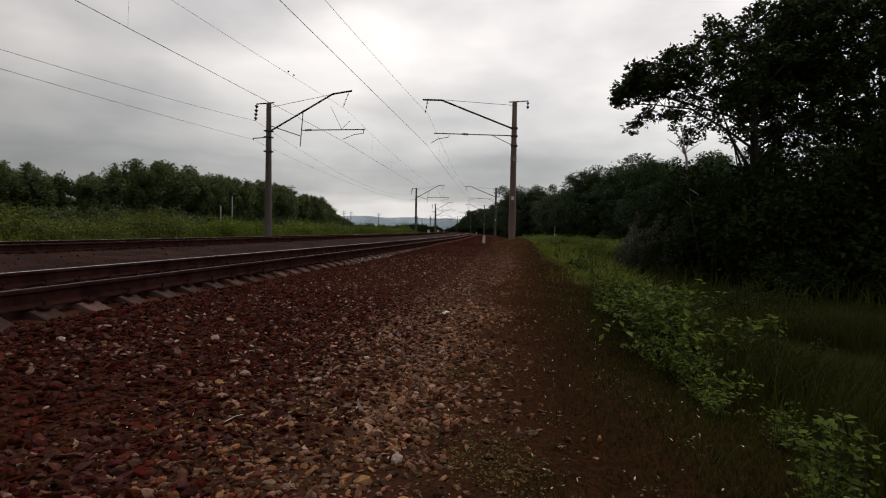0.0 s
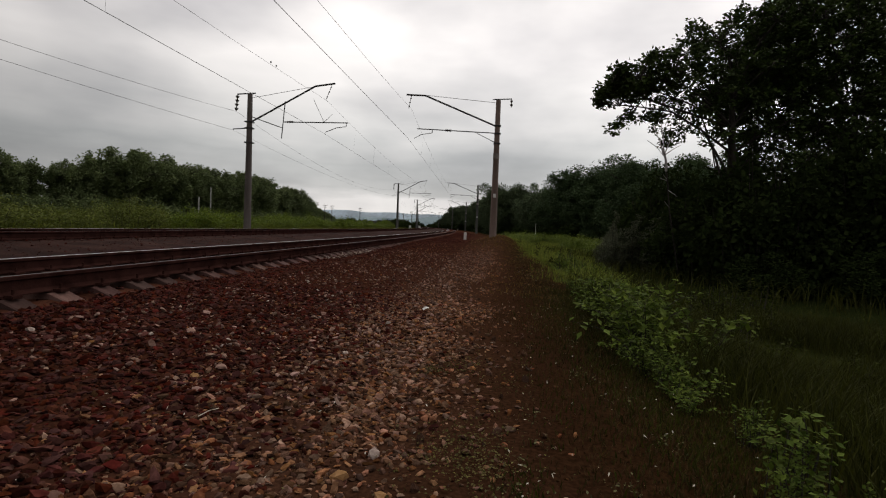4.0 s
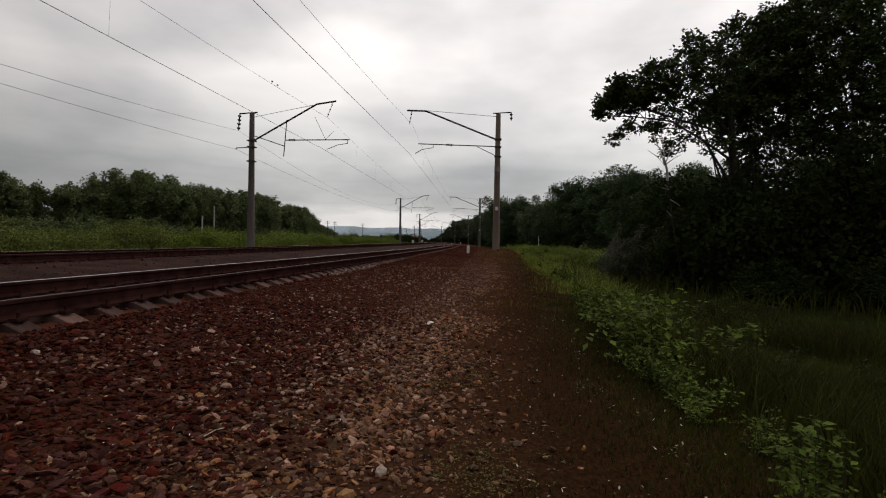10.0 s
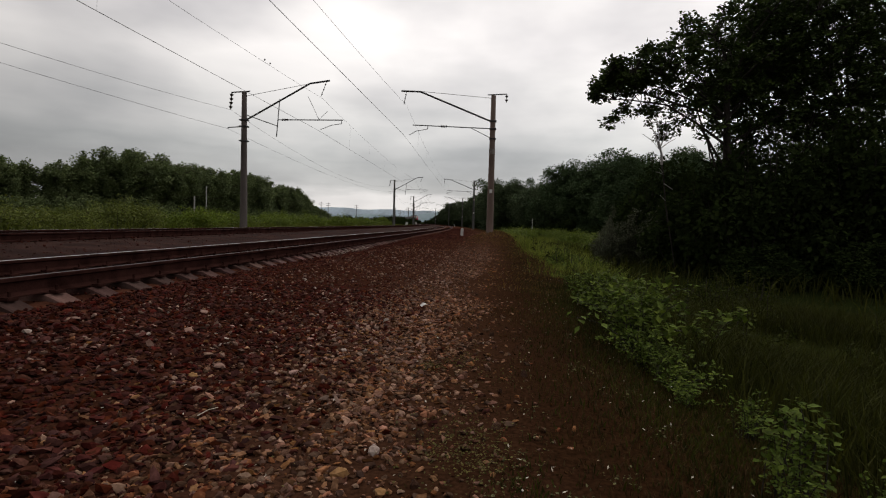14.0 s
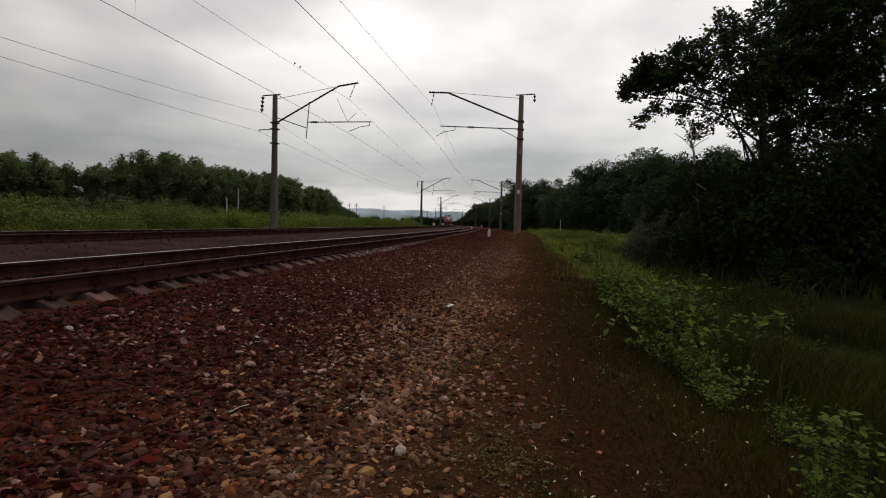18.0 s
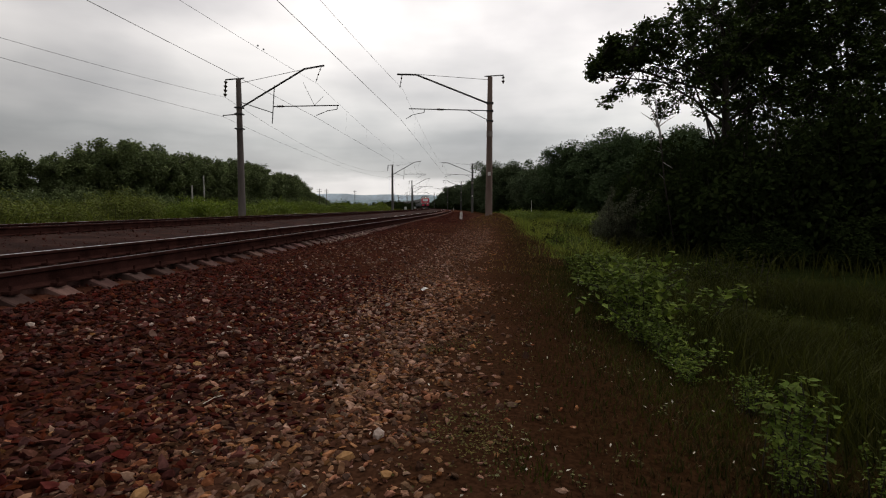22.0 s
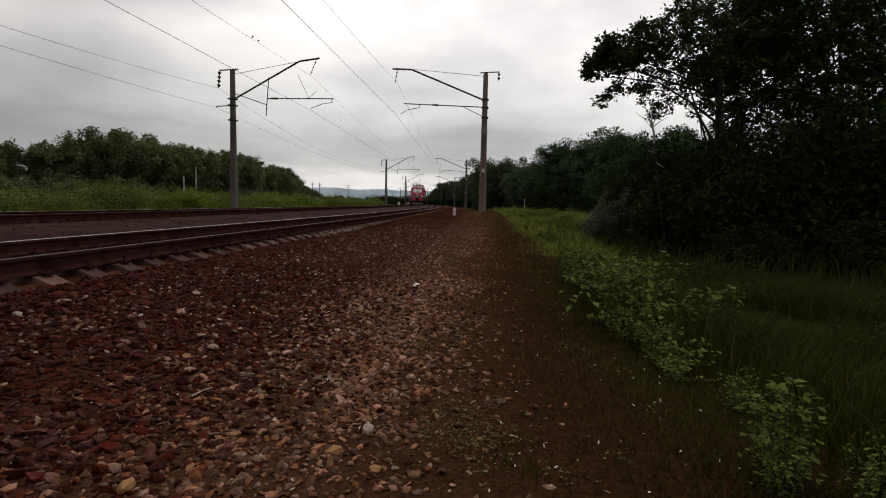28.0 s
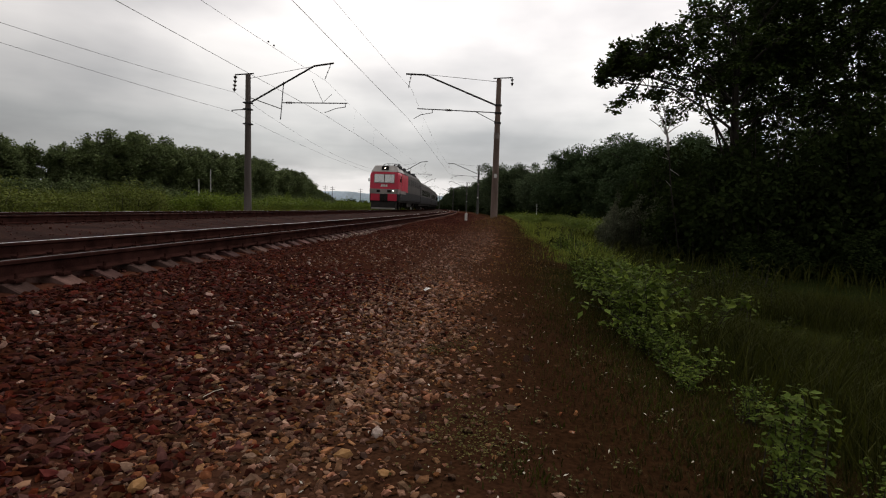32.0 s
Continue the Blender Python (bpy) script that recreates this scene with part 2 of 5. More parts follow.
M_CHIP = mat("pinkish_pale_chip", (0.1320, 0.0726, 0.0528), (0.3300, 0.2090, 0.1650), 0.95, 9, 60, 0.2, vary="island", spec=0.05)
M_CLOVER = mat("dull_clover_leaf", (0.0612, 0.0562, 0.0158), (0.1512, 0.1296, 0.0446), 0.75, 3, 40, 0, vary="island", thin=0.2, spec=0.06)
M_SPRIG = mat("pale_sprig_leaf", (0.0800, 0.0840, 0.0336), (0.2080, 0.2000, 0.0960), 0.7, 3, 40, 0, vary="island", thin=0.2, spec=0.08)
M_OCHRE = mat("ochre_stone", (0.26, 0.13, 0.05), (0.42, 0.24, 0.11), 0.9, 20, 90, 0.3, spec=0.1)
M_DRY = mat("dry_straw", (0.30, 0.26, 0.20), (0.62, 0.57, 0.48), 0.7, 3, 30, 0, vary="island")

# ---------------------------------------------------------------- mesh helpers


def mesh_np(name, v, f, mats, idx=None, smooth=False):
    """A mesh from arrays: v (n, 3) places, f (m, 3 or 4) corners."""
    v, f = np.asarray(v, np.float32), np.asarray(f, np.int32)
    me = bpy.data.meshes.new(name)
    me.vertices.add(len(v))
    me.vertices.foreach_set("co", v.ravel())
    me.loops.add(f.size)
    me.loops.foreach_set("vertex_index", f.ravel())
    me.polygons.add(len(f))
    k = f.shape[1]
    me.polygons.foreach_set("loop_start", np.arange(0, f.size, k, dtype=np.int32))
    me.polygons.foreach_set("loop_total", np.full(len(f), k, np.int32))
    if idx is not None:
        me.polygons.foreach_set("material_index", np.asarray(idx, np.int32))
    me.polygons.foreach_set("use_smooth", np.full(len(f), smooth))
    for m in mats if isinstance(mats, (list, tuple)) else [mats]:
        me.materials.append(m)
    me.update(calc_edges=True)
    me.validate()
    return me


def part(name, bm, material, parent, label=""):
    """Links a bmesh (or a finished mesh) as one mesh object under a thing or part."""
    if isinstance(bm, bpy.types.Mesh):
        me = bm
    else:
        me = bpy.data.meshes.new(name)
        bmesh.ops.recalc_face_normals(bm, faces=bm.faces)
        bm.to_mesh(me)
        bm.free()
        me.materials.append(material)
    ob = new(name, me)
    ob.parent = parent
    return tagged(ob, label)


def thing(name, m, label, category, group="", kind=""):
    ob = new(name)
    ob.matrix_world = m
    return tagged(ob, label, category, group, kind)


def bm_box(bm, lo, hi, bevel=0.0, m=None):
    r = bmesh.ops.create_cube(bm, size=1.0)
    c, d = (Vector(lo) + Vector(hi)) / 2, Vector(hi) - Vector(lo)
    for q in r["verts"]:
        q.co = Vector((q.co.x * d.x, q.co.y * d.y, q.co.z * d.z)) + c
    vs = r["verts"]
    if bevel:
        es = {e for q in vs for e in q.link_edges}
        vs = list({q for fc in bmesh.ops.bevel(bm, geom=list(es), offset=bevel, segments=2, affect="EDGES")["faces"] for q in fc.verts} | {q for q in vs if q.is_valid})
    if m:
        for q in vs:
            q.co = m @ q.co
    return bm


def box(lo, hi, bevel=0.0, m=None):
    return bm_box(bmesh.new(), lo, hi, bevel, m)


def bm_rod(bm, a, b, r1, r2=None, seg=8):
    a, b = Vector(a), Vector(b)
    d = b - a
    m = Matrix.Translation((a + b) / 2) @ d.to_track_quat("Z", "Y").to_matrix().to_4x4()
    bmesh.ops.create_cone(bm, cap_ends=True, segments=seg, radius1=r1, radius2=r1 if r2 is None else r2, depth=d.length, matrix=m)
    return bm


def rod(a, b, r1, r2=None, seg=8):
    return bm_rod(bmesh.new(), a, b, r1, r2, seg)


def rods(pts, r, seg=8):
    bm = bmesh.new()
    for a, b in zip(pts, pts[1:]):
        bm_rod(bm, a, b, r, None, seg)
    return bm


def prism(outline, axis_from, axis_to):
    """An outline of (x, z) pairs drawn out along y."""
    bm = bmesh.new()
    A = [bm.verts.new((x, axis_from, z)) for x, z in outline]
    B = [bm.verts.new((x, axis_to, z)) for x, z in outline]
    bm.faces.new(A), bm.faces.new(B[::-1])
    for i in range(len(A)):
        bm.faces.new((A[i - 1], A[i], B[i], B[i - 1]))
    bmesh.ops.recalc_face_normals(bm, faces=bm.faces)
    return bm


# ---------------------------------------------------------------- the line: a left-hand curve, falling slightly
X0, HEAD, CURVE, GRADE, FAR = -5.272, 0.14058, 0.00073, -0.00246, -5.6
STRAIGHT = 620.0


def line(s, off=0.0, z=0.0):
    """The place at s metres along the near track, off metres to its right, z metres over its rails."""
    s, off, z = np.broadcast_arrays(np.asarray(s, float), np.asarray(off, float), np.asarray(z, float))
    c = np.clip(s, -400, STRAIGHT)
    h = HEAD - CURVE * c
    x = X0 + (np.cos(h) - np.cos(HEAD)) / CURVE + (s - c) * np.sin(h) + off * np.cos(h)
    y = (np.sin(HEAD) - np.sin(h)) / CURVE + (s - c) * np.cos(h) - off * np.sin(h)
    return np.stack([x, y, z + GRADE * np.clip(s, -200, 700)], -1)


def on_line(s, off=0.0, z=0.0):
    """The pose there, its y along the line."""
    p = line(s, off, z)
    return pose(*p, 0, 0, -math.degrees(HEAD - CURVE * min(max(s, -400), STRAIGHT)))


def relief(off, s=None):
    """Height of the bare ground over the rails, across the line."""
    return np.interp(off, [-400, -60, -22, -16, -13, -11, -9.6, -7.6, -2.6, -1.6, 1.7, 2.3, 4.1, 5.0, 6.0, 6.9, 8.6, 12, 40, 400],
                     [-1.2, -0.9, -0.75, -0.8, -0.62, -0.42, -0.36, -0.15, -0.25, -0.30, -0.30, -0.32, -0.42, -0.43, -0.46, -0.60, -1.05, -1.15, -1.2, -1.2])


def drift(s):
    """How far the trodden shoulder swings out from the line on its way."""
    return np.clip((np.asarray(s, float) - 6.0) * 0.05, 0.0, 0.5)


def across(s, off):
    """Distance across the shoulder, counted from its own edge."""
    off = np.asarray(off, float)
    return off - drift(s) * np.clip((off - 4.0) / 1.6, 0, 1)


def ground_at(s, off):
    return line(s, off, relief(across(s, off)))


def roughness_at(P, off):
    """Small humps of the ground, away from the tracks."""
    fr = np.clip((np.abs(off) - 9) / 20, 0, 1)
    h = np.array([noise.noise(Vector((x * 0.9, y * 0.9, 0))) * 0.035 + noise.noise(Vector((x * 0.13, y * 0.13, 3))) * (0.05 + 0.35 * f) for x, y, f in zip(P[..., 0].ravel(), P[..., 1].ravel(), np.ravel(fr))])
    mound = 0.62 * np.exp(-((P[..., 1] - 34.0) / 5.0) ** 2 - ((off - 5.7) / 1.3) ** 2)
    return mound + np.where((off > -9.0) & (off < 4.2), 0, h.reshape(np.shape(off)) * np.clip((np.abs(off) - 3.9) / 1.5, 0, 1))


def surface(s, off):
    """The place on the ground, humps included."""
    P = ground_at(s, off)
    P[..., 2] += roughness_at(P, np.asarray(off, float))
    return P


def build_ground():
    ss = np.unique(np.concatenate([np.linspace(-1500, -80, 12), np.linspace(-80, -6, 20), np.linspace(-6, 14, 81), np.linspace(14, 60, 60), np.linspace(60, 420, 60), np.linspace(420, 4200, 20)]))
    oo = np.unique(np.concatenate([np.linspace(-1150, -80, 10), np.linspace(-80, -16, 24), np.linspace(-16, -7, 26), np.linspace(-7, 2, 20), np.linspace(2, 9.5, 76), np.linspace(9.5, 40, 24), np.linspace(40, 3000, 12)]))
    S, O = np.meshgrid(ss, oo, indexing="ij")
    rng = np.random.default_rng(3)
    P = line(S, O, relief(across(S, O)))
    P[..., 2] += roughness_at(P, O)
    n, m = S.shape
    i = np.arange(n * m).reshape(n, m)
    F = np.stack([i[:-1, :-1], i[1:, :-1], i[1:, 1:], i[:-1, 1:]], -1).reshape(-1, 4)[:, ::-1]
    me = mesh_np("ground", P.reshape(-1, 3), F, M_GROUND, smooth=True)
    at = me.attributes.new("across", "FLOAT", "POINT")
    # the paler path colours reach further out towards the mast
    dry = np.clip((S - 8.0) * 0.055, 0, 1.15) * np.clip((O - 4.0) / 1.6, 0, 1) * np.clip((90 - S) / 30, 0, 1)
    at.data.foreach_set("value", (O - dry).ravel().astype(np.float32))
    ob = new("ground", me)
    return tagged(ob, "gravel shoulder, soil and grassy ground beside the railway", "ground", kind="structure")


def ground_material():
    m = bpy.data.materials.new("railway_verge")
    m.use_nodes = True
    nt = m.node_tree
    N, L = nt.nodes.new, nt.links.new
    p = nt.nodes["Principled BSDF"]
    p.inputs["Roughness"].default_value = 0.95
    p.inputs["Specular IOR Level"].default_value = 0.0
    tc = N("ShaderNodeTexCoord")
    big, fine, stone = N("ShaderNodeTexNoise"), N("ShaderNodeTexNoise"), N("ShaderNodeTexVoronoi")
    big.inputs["Scale"].default_value, big.inputs["Detail"].default_value = 0.9, 6
    fine.inputs["Scale"].default_value, fine.inputs["Detail"].default_value = 45, 4
    stone.inputs["Scale"].default_value = 30
    for n in (big, fine, stone):
        L(tc.outputs["Object"], n.inputs["Vector"])
    at = N("ShaderNodeAttribute")
    at.attribute_name = "across"
    wob = N("ShaderNodeMath")
    wob.operation = "MULTIPLY_ADD"
    L(big.outputs["Fac"], wob.inputs[0])
    wob.inputs[1].default_value = 1.6
    L(at.outputs["Fac"], wob.inputs[2])
    mr = N("ShaderNodeMapRange")
    L(wob.outputs[0], mr.inputs[0])
    mr.inputs[1].default_value, mr.inputs[2].default_value = -14.0 + 0.8, 14.0 + 0.8
    zone = N("ShaderNodeValToRGB")
    el = zone.color_ramp.elements

    def at_off(o):
        return (o + 14.0) / 28.0
    el[0].position, el[0].color = at_off(-13.5), (0.055, 0.062, 0.014, 1)
    el[1].position, el[1].color = at_off(12.0), (0.016, 0.021, 0.006, 1)
    for o, c in ((-12.0, (0.060, 0.052, 0.014)), (-10.6, (0.030, 0.014, 0.007)), (2.5, (0.040, 0.0140, 0.0082)), (3.6, (0.050, 0.0205, 0.0125)), (4.3, (0.057, 0.0262, 0.0160)),
                 (5.0, (0.046, 0.0208, 0.0115)), (5.6, (0.0300, 0.0138, 0.0068)), (6.2, (0.0310, 0.0155, 0.0066)), (7.0, (0.0220, 0.0175, 0.0054)), (7.5, (0.020, 0.022, 0.005))):
        el.new(at_off(o)).color = (*c, 1)
    L(mr.outputs[0], zone.inputs[0])
    mul = N("ShaderNodeMix")
    mul.data_type, mul.blend_type = "RGBA", "MULTIPLY"
    mul.inputs["Factor"].default_value = 0.85
    r = N("ShaderNodeValToRGB")
    r.color_ramp.elements[0].position, r.color_ramp.elements[0].color = 0.3, (0.45, 0.45, 0.45, 1)
    r.color_ramp.elements[1].position, r.color_ramp.elements[1].color = 0.7, (1.5, 1.5, 1.5, 1)
    L(fine.outputs["Fac"], r.inputs[0])
    L(zone.outputs[0], mul.inputs[6]), L(r.outputs[0], mul.inputs[7])
    L(mul.outputs[2], p.inputs["Base Color"])
    bp = N("ShaderNodeBump")
    bp.inputs["Strength"].default_value, bp.inputs["Distance"].default_value = 0.35, 0.02
    L(fine.outputs["Fac"], bp.inputs["Height"])
    L(bp.outputs[0], p.inputs["Normal"])
    return m


M_GROUND = ground_material()
ground = build_ground()

# ---------------------------------------------------------------- distance: hills


def build_hills():
    rng = np.random.default_rng(5)
    # The pale blue of each range is distance haze painted into its colour.
    for k, (dist, hi, col) in enumerate(((2600, 66, (0.30, 0.38, 0.41)), (3700, 135, (0.52, 0.62, 0.70)))):
        a = np.linspace(-1.25, 1.25, 220)
        prof = np.array([0.55 + 0.32 * noise.noise(Vector((t * 4 + k * 9, 0, 0))) + 0.16 * noise.noise(Vector((t * 15, k * 7, 0))) + 0.05 * noise.noise(Vector((t * 50, k, 0))) for t in a]) * hi
        V = []
        for rr, zz in ((dist, -8), (dist + 40, None), (dist + 400, -8)):
            V.append(np.stack([np.sin(a) * rr, np.cos(a) * rr, prof if zz is None else np.full_like(a, zz)], -1))
        V = np.stack(V)
        i = np.arange(3 * 220).reshape(3, 220)
        F = np.stack([i[:-1, :-1], i[:-1, 1:], i[1:, 1:], i[1:, :-1]], -1).reshape(-1, 4)
        m = mat("hazy_hill", tuple(c * 0.75 for c in col), tuple(c * 1.2 for c in col), 1.0, 0.006, 0.05, 0, spec=0.0)
        tagged(new("backdrop", mesh_np("hills", V.reshape(-1, 3), F, m, smooth=True)), "low wooded hills far off in the haze", "hills", kind="structure")


build_hills()

# ---------------------------------------------------------------- tracks
RAIL = [(-0.075, -0.18), (-0.075, -0.168), (-0.02, -0.150), (-0.009, -0.140), (-0.009, -0.052), (-0.036, -0.036), (-0.036, -0.008), (-0.026, 0.0), (0.008, 0.0),
        (0.026, 0.0), (0.036, -0.008), (0.036, -0.036), (0.009, -0.052), (0.009, -0.140), (0.02, -0.150), (0.075, -0.168), (0.075, -0.18)]


def rail_mesh(off, z, s0, s1, head):
    ss = np.unique(np.concatenate([np.arange(s0, min(s1, 80), 1.5), np.arange(min(s1, 80), s1, 5.0)]))
    prof = np.array(RAIL)
    P = np.stack([line(ss, off + x, z + h) for x, h in prof], 1)
    n, m = P.shape[:2]
    i = np.arange(n * m).reshape(n, m)
    j = np.roll(i, -1, axis=1)
    F = np.stack([i[:-1], j[:-1], j[1:], i[1:]], -1)
    idx = np.zeros(F.shape[:2], int)
    idx[:, 8] = 1
    if head is M_RAILTOP:
        idx[:, 7:9] = 1
    else:
        idx[:, 7] = 1
    return mesh_np("rail", P.reshape(-1, 3), F.reshape(-1, 4), [M_RAIL, head, M_RAILDULL], idx.ravel())


def sleeper_mesh():
    """Concrete sleeper, 2.7 m, waisted in the middle, its ends falling away outside the rails."""
    bm = bmesh.new()
    rings = []
    for x, w, h in ((-1.35, 0.10, -0.14), (-1.12, 0.115, -0.095), (-0.90, 0.122, 0.0), (-0.55, 0.125, 0.0), (-0.3, 0.105, -0.035), (0.3, 0.105, -0.035), (0.55, 0.125, 0.0), (0.90, 0.122, 0.0), (1.12, 0.115, -0.095), (1.35, 0.10, -0.14)):
        rings.append([bm.verts.new(c) for c in ((x, -w - 0.03, -0.2), (x, -w, h - 0.01), (x, -w + 0.02, h), (x, w - 0.02, h), (x, w, h - 0.01), (x, w + 0.03, -0.2))])
    for a, b in zip(rings, rings[1:]):
        for i in range(5):
            bm.faces.new((a[i], a[i + 1], b[i + 1], b[i]))
    bm.faces.new(rings[0]), bm.faces.new(rings[-1][::-1])
    bmesh.ops.recalc_face_normals(bm, faces=bm.faces)
    me = bpy.data.meshes.new("sleeper")
    bm.to_mesh(me)
    bm.free()
    me.materials.append(M_SLEEPER)
    return me


def fastener_mesh():
    """Rail clips and bolts for one sleeper, both rails."""
    bm = bmesh.new()
    for r in (-0.796, 0.796):
        for d in (-0.115, 0.115):
            bm_box(bm, (r + d - 0.05, -0.06, 0.0), (r + d + 0.05, 0.06, 0.035), 0.008)
            bm_rod(bm, (r + d, 0, 0.03), (r + d, 0, 0.085), 0.014, None, 6)
        bm_box(bm, (r - 0.09, -0.085, -0.002), (r + 0.09, 0.085, 0.014))
    me = bpy.data.meshes.new("rail_clip")
    bm.to_mesh(me)
    bm.free()
    me.materials.append(M_RAIL)
    return me


SLEEPER_GAP, FIRST = 0.543, 5.07


def build_track(label, off, z, s0, s1, own):
    tk = thing("railway_track", Matrix(), label, "railway track", kind="structure")
    for r in (-0.796, 0.796):
        part("rail", rail_mesh(off + r, z, s0, s1, M_RAILTOP if r < 0 else M_RAILDULL), None, tk, "rusty steel rail with a polished running surface" if r < 0 else "rusty steel rail with a dull head")
    sm, fm = sleeper_mesh(), fastener_mesh()
    n0, n1 = int((own[0] - FIRST) / SLEEPER_GAP), int((own[1] - FIRST) / SLEEPER_GAP)
    for n in range(n0, n1):
        s = FIRST + n * SLEEPER_GAP
        ob = part("sleeper", sm, None, tk)
        ob.matrix_world = on_line(s, off, z - 0.192) @ pose(random.uniform(-0.015, 0.015), random.uniform(-0.012, 0.012), random.uniform(-0.006, 0.004), 0, random.uniform(-0.3, 0.3), random.uniform(-0.7, 0.7))
        if s < 30:
            c = part("rail_clip", fm, None, ob)
    # the sleepers further on, joined
    v = np.array([q.co for q in sm.vertices])
    f = [list(p.vertices) for p in sm.polygons if len(p.vertices) == 4]
    V, F = [], []
    k = 0
    for n in list(range(int((s0 - FIRST) / SLEEPER_GAP), n0)) + list(range(n1, int((min(s1, 260) - FIRST) / SLEEPER_GAP))):
        M = np.array(on_line(FIRST + n * SLEEPER_GAP, off, z - 0.192))
        V.append(v @ M[:3, :3].T + M[:3, 3])
        F.append(np.array(f) + k)
        k += len(v)
    part("sleepers", mesh_np("sleepers", np.concatenate(V), np.concatenate(F), M_SLEEPER), None, tk)["kind"] = "stuff"
    return tk


build_track("near railway track, steel rails on concrete sleepers in red ballast", 0.0, 0.0, -60, 700, (-2, 62))
build_track("far railway track on its own ballast, rusty rails", FAR, 0.165, -60, 900, (2, 60))


def build_bed():
    """The ballast bodies under both tracks."""
    for name, outline, label in (("near", [(-1.75, -0.62), (-1.7, -0.25), (0.9, -0.26), (1.1, -0.285), (1.6, -0.295), (1.9, -0.305), (3.3, -0.42), (4.2, -0.62)], "red-brown crushed-stone ballast bed of the near track"),
                                 ("far", [(FAR - 4.2, -0.62), (FAR - 1.9, -0.03), (FAR + 1.85, -0.03), (-1.9, -0.20), (-1.72, -0.22), (-1.70, -0.62)], "dark red ballast bed of the far track")):
        ss = np.unique(np.concatenate([np.arange(-60, 40, 0.25), np.arange(40, 700, 6.0)]))
        fine = []
        for (a, h), (b, g) in zip(outline, outline[1:]):
            n = max(2, int(abs(b - a) / 0.25))
            fine += [(a + (b - a) * i / n, h + (g - h) * i / n) for i in range(n)]
        fine.append(outline[-1])
        P = np.stack([line(ss, x, h) for x, h in fine], 1)
        for i in range(P.shape[0]):
            for j in range(1, P.shape[1] - 1):
                q = P[i, j]
                P[i, j, 2] += 0.022 * noise.noise(Vector((q[0] * 3.1, q[1] * 3.1, 0))) - 0.004
        # further on the sleepers are buried
        if name == "near":
            P[:, 1:-3, 2] += (0.05 * np.clip((ss - 22) / 6, 0, 1))[:, None]
        n, m = P.shape[:2]
        i = np.arange(n * m).reshape(n, m)
        F = np.stack([i[:-1, :-1], i[:-1, 1:], i[1:, 1:], i[1:, :-1]], -1).reshape(-1, 4)
        tagged(new("ballast_bed", mesh_np("ballast_bed", P.reshape(-1, 3), F, M_BED if name == "near" else M_BED_FAR, smooth=True)), label, "ballast bed", kind="structure")


build_bed()

# ---------------------------------------------------------------- catenary masts
SPAN, MAST_S = 68.6, 34.0


def insulator(a, b, n, r, parent, label="brown porcelain insulator string"):
    """A string of n sheds from a to b."""
    a, b = Vector(a), Vector(b)
    bm = rod(a, b, r * 0.3, None, 6)
    for i in range(n):
        c = a.lerp(b, (i + 0.5) / n)
        d = (b - a).normalized() * r * 0.45
        bm_rod(bm, c - d, c + d, r, r * 0.55, 10)
    return part("insulator", bm, M_PORCELAIN, parent, label)


def pole(h, parent, material, foot=-1.1):
    bm = bmesh.new()
    bmesh.ops.create_cone(bm, cap_ends=True, segments=20, radius1=0.235, radius2=0.145, depth=h - foot, matrix=Matrix.Translation((0, 0, (h + foot) / 2)))
    return part("pole", bm, material, parent, "tapered round concrete pole")


def right_mast(m, material):
    """Mast on the path side: straight cantilever to the near track."""
    t = thing("catenary_mast", m, "concrete catenary mast with a steel cantilever over the near track", "catenary mast", "catenary masts")
    pole(8.55, t, material)
    x = -5.3
    part("cantilever", rods([(-0.12, 0, 6.98), (-4.55, 0, 8.76), (-5.75, 0, 8.80)], 0.055), M_STEEL, t, "bent dark steel cantilever tube")
    part("cantilever_stay", rods([(-0.1, 0, 8.40), (-4.5, 0, 8.78)], 0.014, 6), M_STEEL, t)
    part("strut", rods([(-0.15, 0, 6.54), (-5.0, 0, 6.70)], 0.032), M_STEEL, t, "horizontal registration tube")
    part("brace", rods([(-0.15, 0, 5.98), (-1.35, 0, 6.56)], 0.022), M_STEEL, t)
    part("steady_arm", rods([(-4.05, 0, 6.66), (-4.05, 0, 6.46), (-4.75, 0, 6.34), (-5.2, 0, 6.08)], 0.020, 6), M_STEEL, t)
    insulator((-2.85, 0, 6.63), (-3.25, 0, 6.645), 4, 0.085, t)
    insulator((-5.45, 0, 8.68), (-5.58, 0, 7.95), 3, 0.06, t)
    part("hanger", rods([(-5.42, 0, 8.81), (-5.45, 0, 8.68)], 0.03, 6), M_STEEL, t)
    part("top_bracket", rods([(-0.35, 0, 8.60), (0.82, 0, 8.66)], 0.035), M_STEEL, t)
    insulator((0.80, 0, 8.62), (0.80, 0, 8.15), 2, 0.10, t)
    for z in (6.98, 6.5, 5.9):
        part("clamp", box((-0.20, -0.2, z - 0.04), (0.22, 0.2, z + 0.04), 0.01), M_STEEL, t)
    part("plate", box((-0.09, -0.215, 2.55), (0.09, -0.20, 2.78), 0.004), M_WHITE, t, "small white enamel plate")
    part("band", rod((0, 0, 4.95), (0, 0, 5.30), 0.192, 0.188, 20), M_PALE_BAND, t, "faded pale paint band")
    return t


